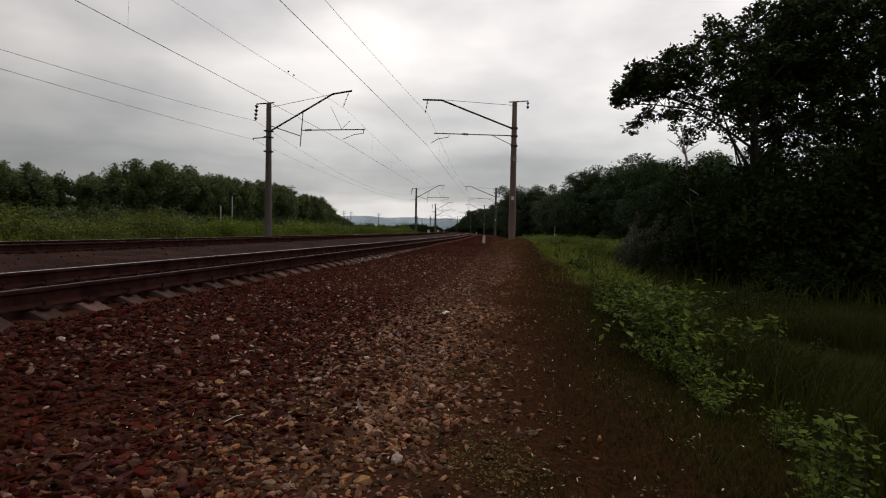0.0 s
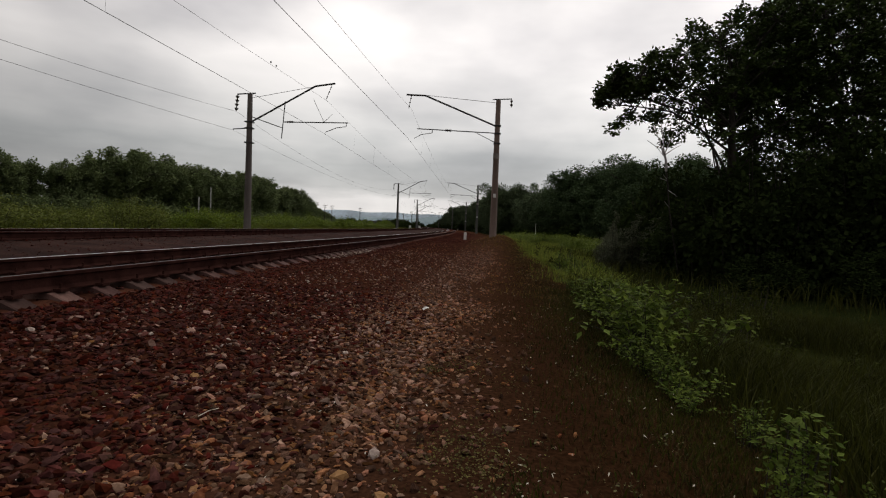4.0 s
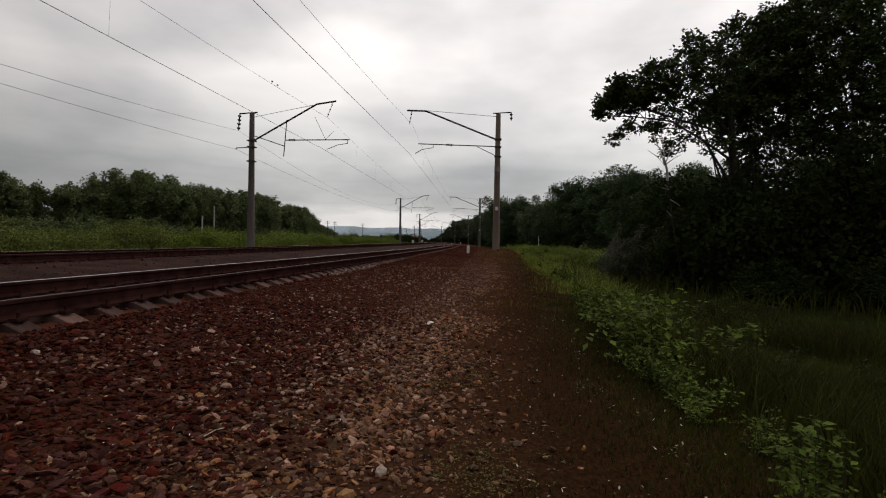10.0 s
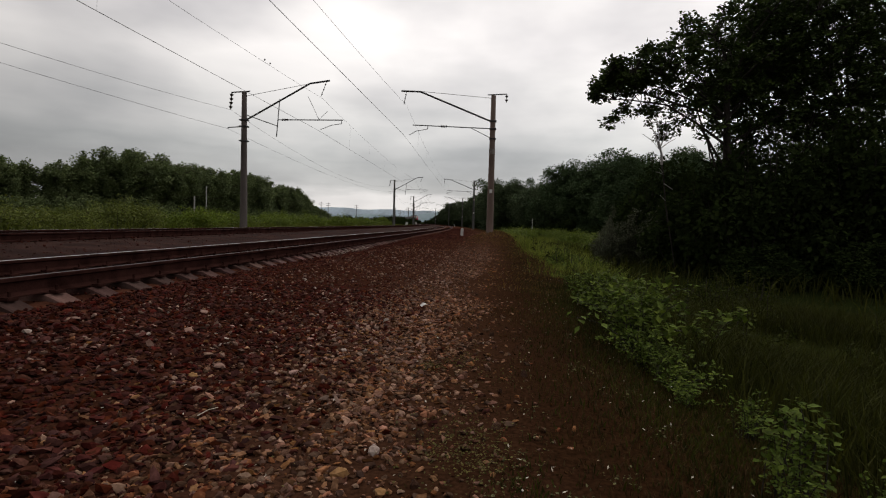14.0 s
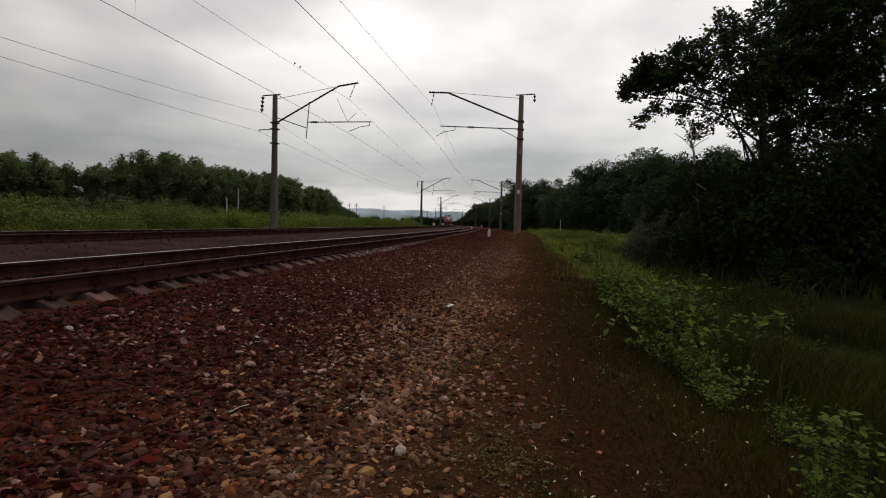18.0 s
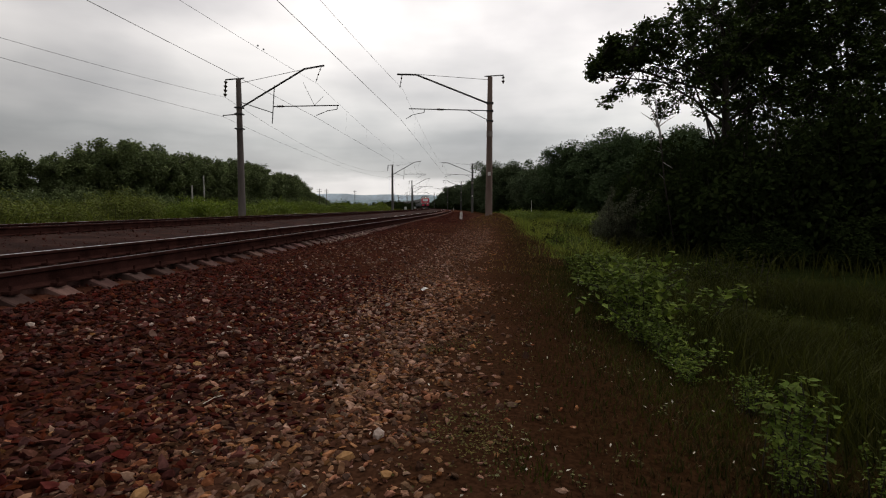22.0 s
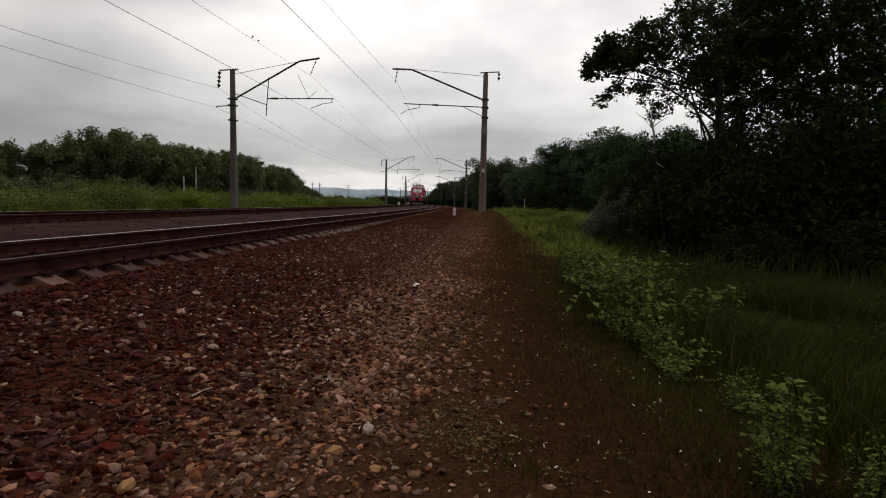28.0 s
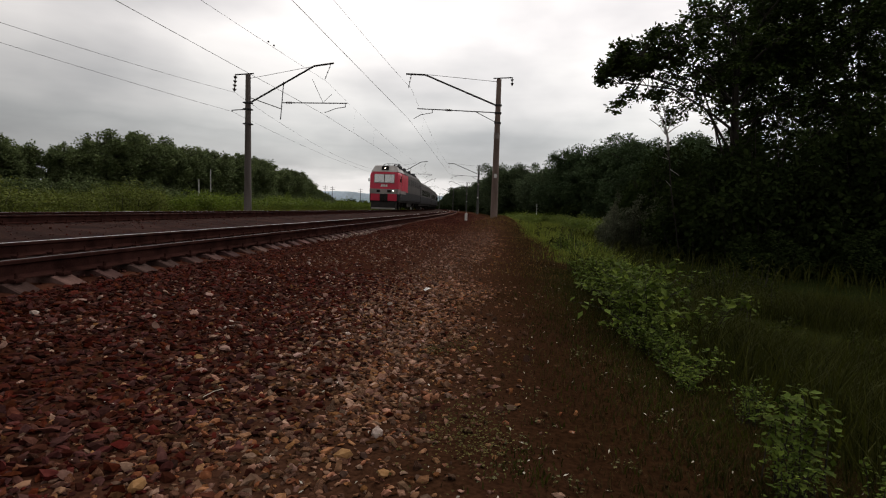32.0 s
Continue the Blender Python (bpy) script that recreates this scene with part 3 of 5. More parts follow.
def left_mast(m, material):
    """Mast beyond the far track: raised cantilever, hanging post, two brackets for feeders."""
    t = thing("catenary_mast", m, "concrete catenary mast with a raised cantilever over the far track", "catenary mast", "catenary masts")
    pole(8.2, t, material)
    part("cantilever", rods([(0.1, 0, 6.50), (4.05, 0, 8.72), (5.25, 0, 8.90)], 0.055), M_STEEL, t, "bent dark steel cantilever tube")
    part("cantilever_stay", rods([(0.1, 0, 7.95), (4.0, 0, 8.70)], 0.014, 6), M_STEEL, t)
    part("post", rods([(2.20, 0, 7.78), (2.02, 0, 5.55)], 0.030), M_STEEL, t, "hanging steel post")
    part("brace", rods([(0.12, 0, 6.82), (2.08, 0, 6.18)], 0.026), M_STEEL, t)
    part("strut", rods([(2.12, 0, 6.55), (6.1, 0, 6.58)], 0.032), M_STEEL, t, "horizontal registration tube")
    part("steady_arm", rods([(6.0, 0, 6.57), (6.0, 0, 6.36), (5.4, 0, 6.27), (4.72, 0, 6.0)], 0.020, 6), M_STEEL, t)
    part("span_rod", rods([(3.95, 0, 7.95), (4.62, 0, 6.60)], 0.012, 6), M_STEEL, t)
    part("span_rod", rods([(4.62, 0, 6.60), (5.15, 0, 7.1)], 0.012, 6), M_STEEL, t)
    insulator((2.35, 0, 6.555), (2.75, 0, 6.56), 4, 0.075, t)
    insulator((5.05, 0, 8.80), (4.72, 0, 7.95), 3, 0.055, t)
    part("hanger", rods([(5.08, 0, 8.90), (5.05, 0, 8.80)], 0.03, 6), M_STEEL, t)
    part("top_bracket", rods([(0.35, 0, 8.24), (-0.80, 0, 8.16)], 0.04), M_STEEL, t)
    insulator((-0.78, 0, 8.12), (-0.86, 0, 7.15), 4, 0.12, t)
    part("side_bracket", rods([(0.0, 0, 6.12), (-1.0, 0, 6.06), (-1.0, 0, 5.98)], 0.03), M_STEEL, t)
    for z in (6.5, 6.12, 5.25):
        part("clamp", box((-0.24, -0.2, z - 0.04), (0.24, 0.2, z + 0.04), 0.01), M_STEEL, t)
    return t


RIGHT_OFF, LEFT_OFF = 5.3, -10.4
right_mast(on_line(MAST_S, RIGHT_OFF, 0.0), M_CONCRETE)
rm1 = right_mast(on_line(MAST_S + SPAN, RIGHT_OFF - 0.45) @ Matrix.Diagonal((1.03, 1.03, 1.03, 1)), M_CONCRETE_GREY)
TALL = Matrix.Diagonal((1.045, 1.045, 1.045, 1))
left_mast(on_line(MAST_S - 0.4, LEFT_OFF, 0.0) @ TALL, M_CONCRETE_MID)
lm1 = left_mast(on_line(MAST_S - 0.4 + SPAN, LEFT_OFF) @ TALL, M_CONCRETE_GREY)
for i in (-1, 2, 3, 4):
    copy_thing(rm1, on_line(MAST_S + i * SPAN, RIGHT_OFF))
for i in (-1, 2, 3, 4, 5):
    copy_thing(lm1, on_line(MAST_S - 0.4 + i * SPAN, LEFT_OFF) @ TALL)


def wire_mesh(name, pts, r):
    cu = bpy.data.curves.new(name, "CURVE")
    cu.dimensions, cu.bevel_depth, cu.bevel_resolution = "3D", r, 1
    sp = cu.splines.new("POLY")
    sp.points.add(len(pts) - 1)
    for q, c in zip(sp.points, pts):
        q.co = (*c, 1)
    cu.materials.append(M_WIRE)
    return cu


def build_wires():
    stations = [MAST_S + i * SPAN for i in range(-1, 6)]
    for off, zc, zm, sag, first, label in ((0.05, 6.08, 7.90, 0.78, (0.12, 0.3, 0.45), "overhead line of the near track"), (-5.35, 6.25, 8.30, 0.64, (0.12, 0.3, 0.45, 0.721), "overhead line of the far track")):
        t = thing("overhead_line", Matrix(), label + ", contact wire, messenger and droppers", "overhead line")
        con, mes, k = [], [], 0
        for a, b in zip(stations, stations[1:]):
            za, zb = (-0.3, 0.0) if k % 2 else (0.0, -0.3)
            A, B = line(a, off + za, zc), line(b, off + zb, zc)
            C, D = line(a, off - 0.15, zm), line(b, off - 0.15, zm)
            n = 24
            for i in range(n):
                u = i / n
                con.append(A + (B - A) * u)
                mes.append(C + (D - C) * u - np.array([0, 0, 4 * sag * u * (1 - u)]))
            for u in (0.12, 0.24, 0.37, 0.5, 0.63, 0.76, 0.88) if k else first:
                p = A + (B - A) * u
                q = C + (D - C) * u - np.array([0, 0, 4 * sag * u * (1 - u)])
                d = new("dropper", wire_mesh("dropper", [p, q], 0.0026))
                d.parent = t
            k += 1
        if off < -1:
            for a in (25.1, 25.75):
                u = (a - stations[0]) / SPAN
                q = line(a, off - 0.15, zm - 4 * sag * u * (1 - u))
                part("wire_clamp", box(q - 0.035, q + 0.035, 0.012), M_STEEL, t, "dark wire clamp")
        for nm, pts, r in (("contact_wire", con, 0.0090), ("messenger_wire", mes, 0.0062)):
            o = new(nm, wire_mesh(nm, pts, r))
            o.parent = t
    for dx, dz, sag, label in ((-0.90, 7.45, 1.56, "upper feeder wire"), (-1.05, 6.25, 0.75, "lower feeder wire")):
        pts = []
        for a, b in zip(stations, stations[1:]):
            A, B = line(a - 0.4, LEFT_OFF + dx, dz), line(b - 0.4, LEFT_OFF + dx, dz)
            pts += [A + (B - A) * u - np.array([0, 0, 4 * sag * u * (1 - u)]) for u in np.arange(24) / 24]
        tagged(new("feeder_wire", wire_mesh("feeder_wire", pts, 0.0074)), label + " slung along the masts of the far track", "wire")


build_wires()


# ---------------------------------------------------------------- pickets, telegraph poles
def build_posts():
    for s, off in ((44.0, 3.22), (172.0, 2.9)):
        t = thing("picket_post", on_line(s, off, relief(off) - 0.02) @ pose(0, 0, 0, 0, 3, 12), "short white-painted concrete picket beside the track", "picket", "pickets beside the track")
        part("post", box((-0.10, -0.10, -0.15), (0.10, 0.10, 0.58), 0.02), M_WHITE, t)
        part("cap", prism([(-0.10, 0.58), (0.10, 0.58), (0.0, 0.66)], -0.10, 0.10), M_WHITE, t, "sloping white top")
    for x, y, h in ((-30.0, 72.0, 4.6), (-36.35, 92.0, 7.0), (-38.0, 205.0, 8.5), (-36.5, 212.0, 8.5), (-30.0, 250.0, 9.0), (-12, 255, 8.0), (-3.0, 290.0, 8.0)):
        t = thing("telegraph_pole", pose(x, y, -1.4), "weathered grey pole standing among bushes", "pole", "poles in the meadow")
        part("shaft", rod((0, 0, 0), (0, 0, h), 0.13, 0.09, 8), M_PALE_POLE if h < 8 else M_BARK, t)
        if h > 8:
            for z in (h - 0.5, h - 1.2):
                part("crossarm", box((-0.9, -0.05, z - 0.05), (0.9, 0.05, z + 0.05)), M_BARK, t)

    # white relay cabinets far along the line
    for s, off, h in ((231.0, -13.6, 2.3), (262.0, -8.6, 1.7)):
        t = thing("relay_cabinet", on_line(s, off, relief(off) - 0.05) @ Matrix.Diagonal((0.62, 0.62, 0.62, 1)), "white-painted metal relay cabinet beside the far track", "cabinet", "relay cabinets")
        part("plinth", box((-0.85, -0.5, -0.3), (0.85, 0.5, 0.15), 0.02), M_CONCRETE_GREY, t)
        part("body", box((-0.8, -0.45, 0.15), (0.8, 0.45, h), 0.03), M_WHITE, t)
        for x in (-0.39, 0.39):
            part("door", box((x - 0.37, -0.475, 0.22), (x + 0.37, -0.45, h - 0.08), 0.01), M_WHITE, t)
        part("roof", prism([(-0.92, h), (0.92, h), (0.0, h + 0.22)], -0.55, 0.55), M_LGREY_ROOF, t, "shallow grey sheet roof")


build_posts()


# ---------------------------------------------------------------- train
M_RED = mat("loco_red_paint", (0.62, 0.026, 0.066), (0.74, 0.042, 0.088), 0.35, 0.8, 25, 0.03, spec=0.5)
M_LGREY = mat("loco_pale_grey_paint", (0.27, 0.25, 0.235), (0.40, 0.375, 0.355), 0.45, 0.8, 25, 0.03, spec=0.4)
M_ROOF = mat("grimy_roof_grey", (0.0525, 0.0480, 0.0435), (0.0975, 0.0900, 0.0825), 0.7, 0.8, 25, 0.05, spec=0.2)
M_MGREY = mat("loco_mid_grey_paint", (0.0892, 0.0819, 0.0777), (0.1417, 0.1312, 0.1260), 0.45, 0.8, 25, 0.03, spec=0.15)
M_DGREY = mat("loco_dark_grey_paint", (0.0210, 0.0210, 0.0238), (0.0385, 0.0385, 0.0420), 0.5, 0.8, 25, 0.05, spec=0.15)
M_LOUVRE = mat("louvre_grey_paint", (0.0413, 0.0390, 0.0375), (0.0638, 0.0600, 0.0585), 0.5, 0.8, 25, 0.03, spec=0.15, stretch=(1, 1, 8))
M_UNDER = mat("grimy_running_gear", (0.012, 0.011, 0.010), (0.035, 0.030, 0.027), 0.85, 3, 40, 0.3)
M_LAMP = glow("lit_headlamp", (1.0, 0.90, 0.80), 2.2)
M_LAMP_SMALL = glow("lit_marker_lamp", (1.0, 0.97, 0.92), 3.0)


def glass_material():
    m = bpy.data.materials.new("cab_window_glass")
    m.use_nodes = True
    p = m.node_tree.nodes["Principled BSDF"]
    p.inputs["Base Color"].default_value = (0.66, 0.67, 0.66, 1)
    p.inputs["Metallic"].default_value = 0.9
    p.inputs["Roughness"].default_value, p.inputs["Specular IOR Level"].default_value = 0.06, 1.0
    p.inputs["Coat Weight"].default_value = 1.0
    return m


M_GLASS = glass_material()
M_GLASS_DARK = mat("dark_coach_window", (0.012, 0.013, 0.014), (0.022, 0.023, 0.024), 0.12, 2, 20, 0.0, spec=0.5)


def hull(stations, material_rows):
    """Rings of (x, z) outlines at given y, skinned: one closed body."""
    bm = bmesh.new()
    rings = []
    for y, ring in stations:
        rings.append([bm.verts.new((x, y if not isinstance(y, (list, tuple)) else y[i], z)) for i, (x, z) in enumerate(ring)])
    n = len(rings[0])
    for a, b in zip(rings, rings[1:]):
        for i in range(n):
            bm.faces.new((a[i - 1], a[i], b[i], b[i - 1]))
    bm.faces.new(rings[0][::-1]), bm.faces.new(rings[-1])
    bmesh.ops.recalc_face_normals(bm, faces=bm.faces)
    return bm


def bogie(parent, y, half=1.45):
    b = part("bogie", box((-1.05, y - half - 0.9, 0.55), (1.05, y + half + 0.9, 0.80), 0.04), M_UNDER, parent, "grimy four-wheeled bogie")
    for dy in (-half, half):
        for x in (-0.80, 0.80):
            part("wheel", rod((x - 0.07, y + dy, 0.625), (x + 0.07, y + dy, 0.625), 0.625, None, 24), M_UNDER, b)
        part("axlebox", box((-1.25, y + dy - 0.18, 0.45), (1.25, y + dy + 0.18, 0.82), 0.04), M_UNDER, b)
    return b


def loco_section(lead=True):
    """Long single electric locomotive: cab end at y = -8.5, rear end at +12.7."""
    t = thing("locomotive", Matrix(), "red and grey electric locomotive with a lit headlamp, leading its train", "locomotive")
    side = 1.58
    red = M_RED if lead else M_MGREY

    def zone(z0, z1, y0, y1, inset=0.0):
        return box((-side + inset, y0, z0), (side - inset, y1, z1), 0.03)
    part("side_wall", zone(1.90, 3.72, -1.2, 12.7), M_MGREY, t, "ribbed mid-grey side wall")
    part("sill", zone(1.02, 1.897, -7.6, 12.7, -0.012), M_DGREY, t, "dark grey lower body band")
    part("side_belt", zone(1.62, 2.02, -7.55, -3.0, -0.02), M_LGREY, t, "pale grey band behind the cab face")
    part("solebar", zone(0.80, 1.02, -8.2, 12.6, 0.12), M_UNDER, t)
    # cab: raked red face
    def face(inset, drop):
        return [(-side + inset, 1.9), (side - inset, 1.9), (side - inset, 3.45), (side - inset - 0.06, 3.62 - drop), (side - inset - 0.2, 3.74 - drop), (-side + inset + 0.2, 3.74 - drop), (-side + inset + 0.06, 3.62 - drop), (-side + inset, 3.45)]
    cab = hull([(-1.2, [(-side, 1.9), (side, 1.9), (side, 3.45), (side, 3.64), (side - 0.02, 3.74), (-side + 0.02, 3.74), (-side, 3.64), (-side, 3.45)]), (-7.55, face(0, 0)),
                ([-8.10, -8.10, -7.86, -7.82, -7.80, -7.80, -7.82, -7.86], face(0.05, 0)),
                ([-8.32, -8.32, -8.03, -7.998, -7.976, -7.976, -7.998, -8.03], face(0.16, 0.0))], None)
    part("cab", cab, red, t, "bright red driver's cab")
    belt = hull([(-7.6, [(-side - 0.01, 1.60), (side + 0.01, 1.60), (side + 0.01, 2.08), (-side - 0.01, 2.08)]), (-7.8, [(-side - 0.01, 1.60), (side + 0.01, 1.60), (side + 0.01, 2.08), (-side - 0.01, 2.08)]),
                 (-8.40, [(-side + 0.14, 1.60), (side - 0.14, 1.60), (side - 0.14, 2.08), (-side + 0.14, 2.08)])], None)
    part("face_belt", belt, M_LGREY, t, "pale grey band across the face")
    low = hull([(-7.6, [(-side, 0.95), (side, 0.95), (side, 1.60), (-side, 1.60)]), (-7.8, [(-side, 0.95), (side, 0.95), (side, 1.60), (-side, 1.60)]),
                (-8.37, [(-side + 0.2, 0.95), (side - 0.2, 0.95), (side - 0.16, 1.60), (-side + 0.16, 1.60)])], None)
    part("buffer_beam", low, M_DGREY, t)
    for x in (-1, 1):
        part("face_panel", box((min(x * 0.40, x * 1.36), -8.42, 0.92), (max(x * 0.40, x * 1.36), -8.36, 1.60), 0.03), red, t, "red lower face panel")
        part("marker_light", rod((x * 0.98, -8.40, 1.92), (x * 0.98, -8.46, 1.92), 0.048, None, 16), M_LAMP_SMALL if x > 0 and lead else M_LGREY, t, "round marker lamp")
        part("light_recess", box((min(x * 0.36, x * 0.74), -8.425, 1.74), (max(x * 0.36, x * 0.74), -8.39, 1.98), 0.02), M_UNDER, t)
    part("step", box((-0.40, -8.44, 1.10), (0.40, -8.36, 1.52), 0.02), M_UNDER, t)
    part("coupler", box((-0.20, -8.95, 0.92), (0.20, -8.3, 1.22), 0.05), M_UNDER, t, "heavy automatic coupler")
    part("plough", hull([(-8.25, [(-1.35, 0.14), (1.35, 0.14), (1.35, 0.85), (-1.35, 0.85)]), ([-8.62, -8.62, -8.45, -8.45], [(-1.2, 0.14), (1.2, 0.14), (1.3, 0.85), (-1.3, 0.85)])], None), M_UNDER, t, "dark track-clearing plough")
    part("plough_edge", box((-1.22, -8.68, 0.12), (1.22, -8.60, 0.27), 0.02), M_LGREY, t, "worn pale lower edge of the plough")
    # windscreens lie in the raked face
    rake = math.atan2(0.34, 1.84)
    for x in (-1, 1):
        m = Matrix.Translation((x * 0.53, -8.165, 3.08)) @ Matrix.Rotation(-rake, 4, "X")
        f = part("window_frame", box((-0.525, -0.030, -0.44), (0.525, 0.03, 0.44), 0.028, m), M_LGREY, t, "pale windscreen frame")
        part("windscreen", box((-0.475, -0.044, -0.385), (0.475, -0.02, 0.385), 0.01, m), M_GLASS, f, "dark reflecting windscreen")
        part("wiper", rods([m @ Vector((-0.1, -0.06, -0.40)), m @ Vector((0.30, -0.07, -0.22))], 0.012, 5), M_UNDER, f)
    # logo bars, plain white
    m = Matrix.Translation((0, -8.262, 2.40)) @ Matrix.Rotation(-rake, 4, "X")
    for a, b in ((-0.34, -0.14), (-0.10, 0.10), (0.14, 0.34)):
        part("emblem", box((a, -0.02, -0.12), (b, 0.0, 0.10), 0.01, m), M_WHITE, t, "plain white emblem bar")
    for x in (-1, 1):
        part("mirror", box((min(x * 1.60, x * 1.72), -7.9, 2.78), (max(x * 1.60, x * 1.72), -7.84, 3.08), 0.02), M_UNDER, t)
        part("handrail", rods([(x * 1.62, -7.2, 1.3), (x * 1.62, -7.2, 2.9)], 0.02, 6), M_LGREY, t)
        part("side_window", box((min(x * 1.57, x * 1.592), -7.35, 2.75), (max(x * 1.57, x * 1.592), -6.65, 3.4), 0.004), M_GLASS, t)
        part("cab_door", box((min(x * 1.57, x * 1.594), -6.05, 1.95), (max(x * 1.57, x * 1.594), -5.4, 3.6), 0.006), red, t)
        for y in (0.0, 2.2, 4.4, 6.6, 8.8, 11.0):
            part("louvre", box((min(x * 1.57, x * 1.60), y - 0.75, 2.75), (max(x * 1.57, x * 1.60), y + 0.75, 3.45), 0.006), M_LOUVRE, t, "ventilation louvre panel")
    back = hull([(12.65, [(-side, 3.72), (side, 3.72), (1.30, 4.12), (0.8, 4.22), (-0.8, 4.22), (-1.30, 4.12)]), (-4.4, [(-side, 3.72), (side, 3.72), (1.30, 4.12), (0.8, 4.22), (-0.8, 4.22), (-1.30, 4.12)])], None)
    part("machine_roof", back, M_ROOF, t, "grimy grey roof over the machine room")
    roof = hull([(-4.4, [(-side, 3.72), (side, 3.72), (1.30, 4.12), (0.8, 4.22), (-0.8, 4.22), (-1.30, 4.12)]), (-6.4, [(-side, 3.72), (side, 3.72), (1.30, 4.12), (0.8, 4.22), (-0.8, 4.22), (-1.30, 4.12)]),
                 ([-7.98, -7.98, -7.35, -7.25, -7.25, -7.35], [(-1.40, 3.745), (1.40, 3.745), (1.12, 4.36), (0.7, 4.40), (-0.7, 4.40), (-1.12, 4.36)])], None)
    part("roof", roof, M_LGREY, t, "pale grey curved roof")
    part("headlamp_housing", box((-0.36, -7.86, 3.86), (0.36, -7.2, 4.34), 0.06), M_UNDER, t, "dark headlamp housing")
    part("headlamp", rod((0.03, -7.84, 4.10), (0.03, -7.90, 4.10), 0.065, None, 20), M_LAMP if lead else M_LGREY, t, "round headlamp")
    for y0, y1, h in ((-5.9, -4.9, 4.50), (-1.2, 1.0, 4.6), (2.0, 3.2, 4.5), (6.6, 8.0, 4.45), (10.0, 11.6, 4.5)):
        part("roof_box", box((-0.75, y0, 4.18), (0.75, y1, h), 0.05), M_DGREY, t)
    for i, y in enumerate((-5.2, -4.2, -3.3, -2.2, -0.9, 0.6, 2.1, 3.4, 5.0, 6.8, 8.4, 10.2)):
        for x in (-1, 1):
            part("roof_gear", box((min(x * 0.92, x * 1.24), y - 0.3, 4.02), (max(x * 0.92, x * 1.24), y + 0.3, (4.42, 4.56, 4.36)[i % 3]), 0.04), M_DGREY, t)
    for y in (-3.6, -2.6, 4.2, 5.6):
        for x in (-0.55, 0.55):
            insulator((x, y, 4.2), (x, y, 4.62), 3, 0.10, t, "roof insulator")
    part("pantograph_base", rods([(-0.55, -3.6, 4.64), (0.55, -3.6, 4.64), (0.55, -2.6, 4.64), (-0.55, -2.6, 4.64), (-0.55, -3.6, 4.64)], 0.03, 6), M_DGREY, t)
    part("pantograph_arm", rods([(-0.45, -3.6, 4.66), (-0.45, -1.9, 4.74), (-0.45, -3.3, 4.84)], 0.025, 6), M_DGREY, t)
    part("pantograph_arm", rods([(0.45, -3.6, 4.66), (0.45, -1.9, 4.74), (0.45, -3.3, 4.84)], 0.025, 6), M_DGREY, t)
    part("pantograph_head", rods([(-0.95, -3.3, 4.74), (-0.6, -3.3, 4.86), (0.6, -3.3, 4.86), (0.95, -3.3, 4.74)], 0.025, 6), M_DGREY, t)
    part("busbar", rods([(0.2, -2.4, 4.72), (0.2, 12.0, 4.72)], 0.02, 6), M_DGREY, t)
    bogie(t, -4.6), bogie(t, 8.8)
    part("underframe_box", box((-1.3, 0.0, 0.35), (1.3, 4.2, 0.95), 0.06), M_UNDER, t)
    return t


def coach():
    """Grey passenger coach: curved roof, row of windows, end doors."""
    t = thing("passenger_coach", Matrix(), "dark grey passenger coach coupled behind the locomotive", "railway coach", "passenger coaches")
    part("body", box((-1.54, -12.0, 1.0), (1.54, 12.0, 3.55), 0.04), M_MGREY, t, "smooth mid-grey coach body")
    ring = [(-1.54, 3.55), (1.54, 3.55), (1.42, 3.95), (0.95, 4.28), (-0.95, 4.28), (-1.42, 3.95)]
    part("roof", hull([(-12.0, ring), (12.0, ring)], None), M_ROOF, t, "grimy curved roof")
    part("underframe", box((-1.25, -11.6, 0.62), (1.25, 11.6, 1.0), 0.03), M_UNDER, t)
    for x in (-1, 1):
        part("skirt", box((min(x * 1.50, x * 1.56), -11.9, 1.0), (max(x * 1.50, x * 1.56), 11.9, 1.98), 0.01), M_DGREY, t, "darker lower band")
        for i in range(9):
            y = -8.0 + 2.0 * i
            part("window", box((min(x * 1.52, x * 1.556), y - 0.58, 2.15), (max(x * 1.52, x * 1.556), y + 0.58, 3.05), 0.01), M_GLASS_DARK, t)
        for y in (-11.0, 11.0):
            part("door", box((min(x * 1.53, x * 1.562), y - 0.4, 1.2), (max(x * 1.53, x * 1.562), y + 0.4, 3.2), 0.01), M_DGREY, t)
    for y in (-12.0, 12.0):
        part("gangway", box((-0.7, min(y, y * 1.028), 1.1), (0.7, max(y, y * 1.028), 3.5), 0.03), M_UNDER, t, "black rubber gangway bellows")
    for y in (-6.0, 0.0, 6.0):
        part("roof_vent", box((-0.35, y - 0.5, 4.24), (0.35, y + 0.5, 4.42), 0.04), M_ROOF, t)
    part("coupler", box((-0.18, -12.6, 0.92), (0.18, 12.6, 1.18), 0.04), M_UNDER, t)
    bogie(t, -8.5, 1.2), bogie(t, 8.5, 1.2)
    return t


# the nose's place on the line, second by second
RUN_T = [0, 14, 16, 18, 20, 22, 24, 26, 28, 30, 32]
RUN_S = [483, 315, 291, 267, 242, 216, 189, 159, 126.5, 90.8, 54.5]


def build_train():
    first = loco_section()
    first.scale = (1.0, 1.0, 1.06)
    w0 = coach()
    train = [(first, 8.75, 0)]
    y = 8.75 + 12.7 + 0.8 + 12.1
    for i in range(10):
        train.append((w0 if i == 0 else copy_thing(w0, Matrix()), y, 0))
        y += 25.0
    return train


TRAIN = build_train()


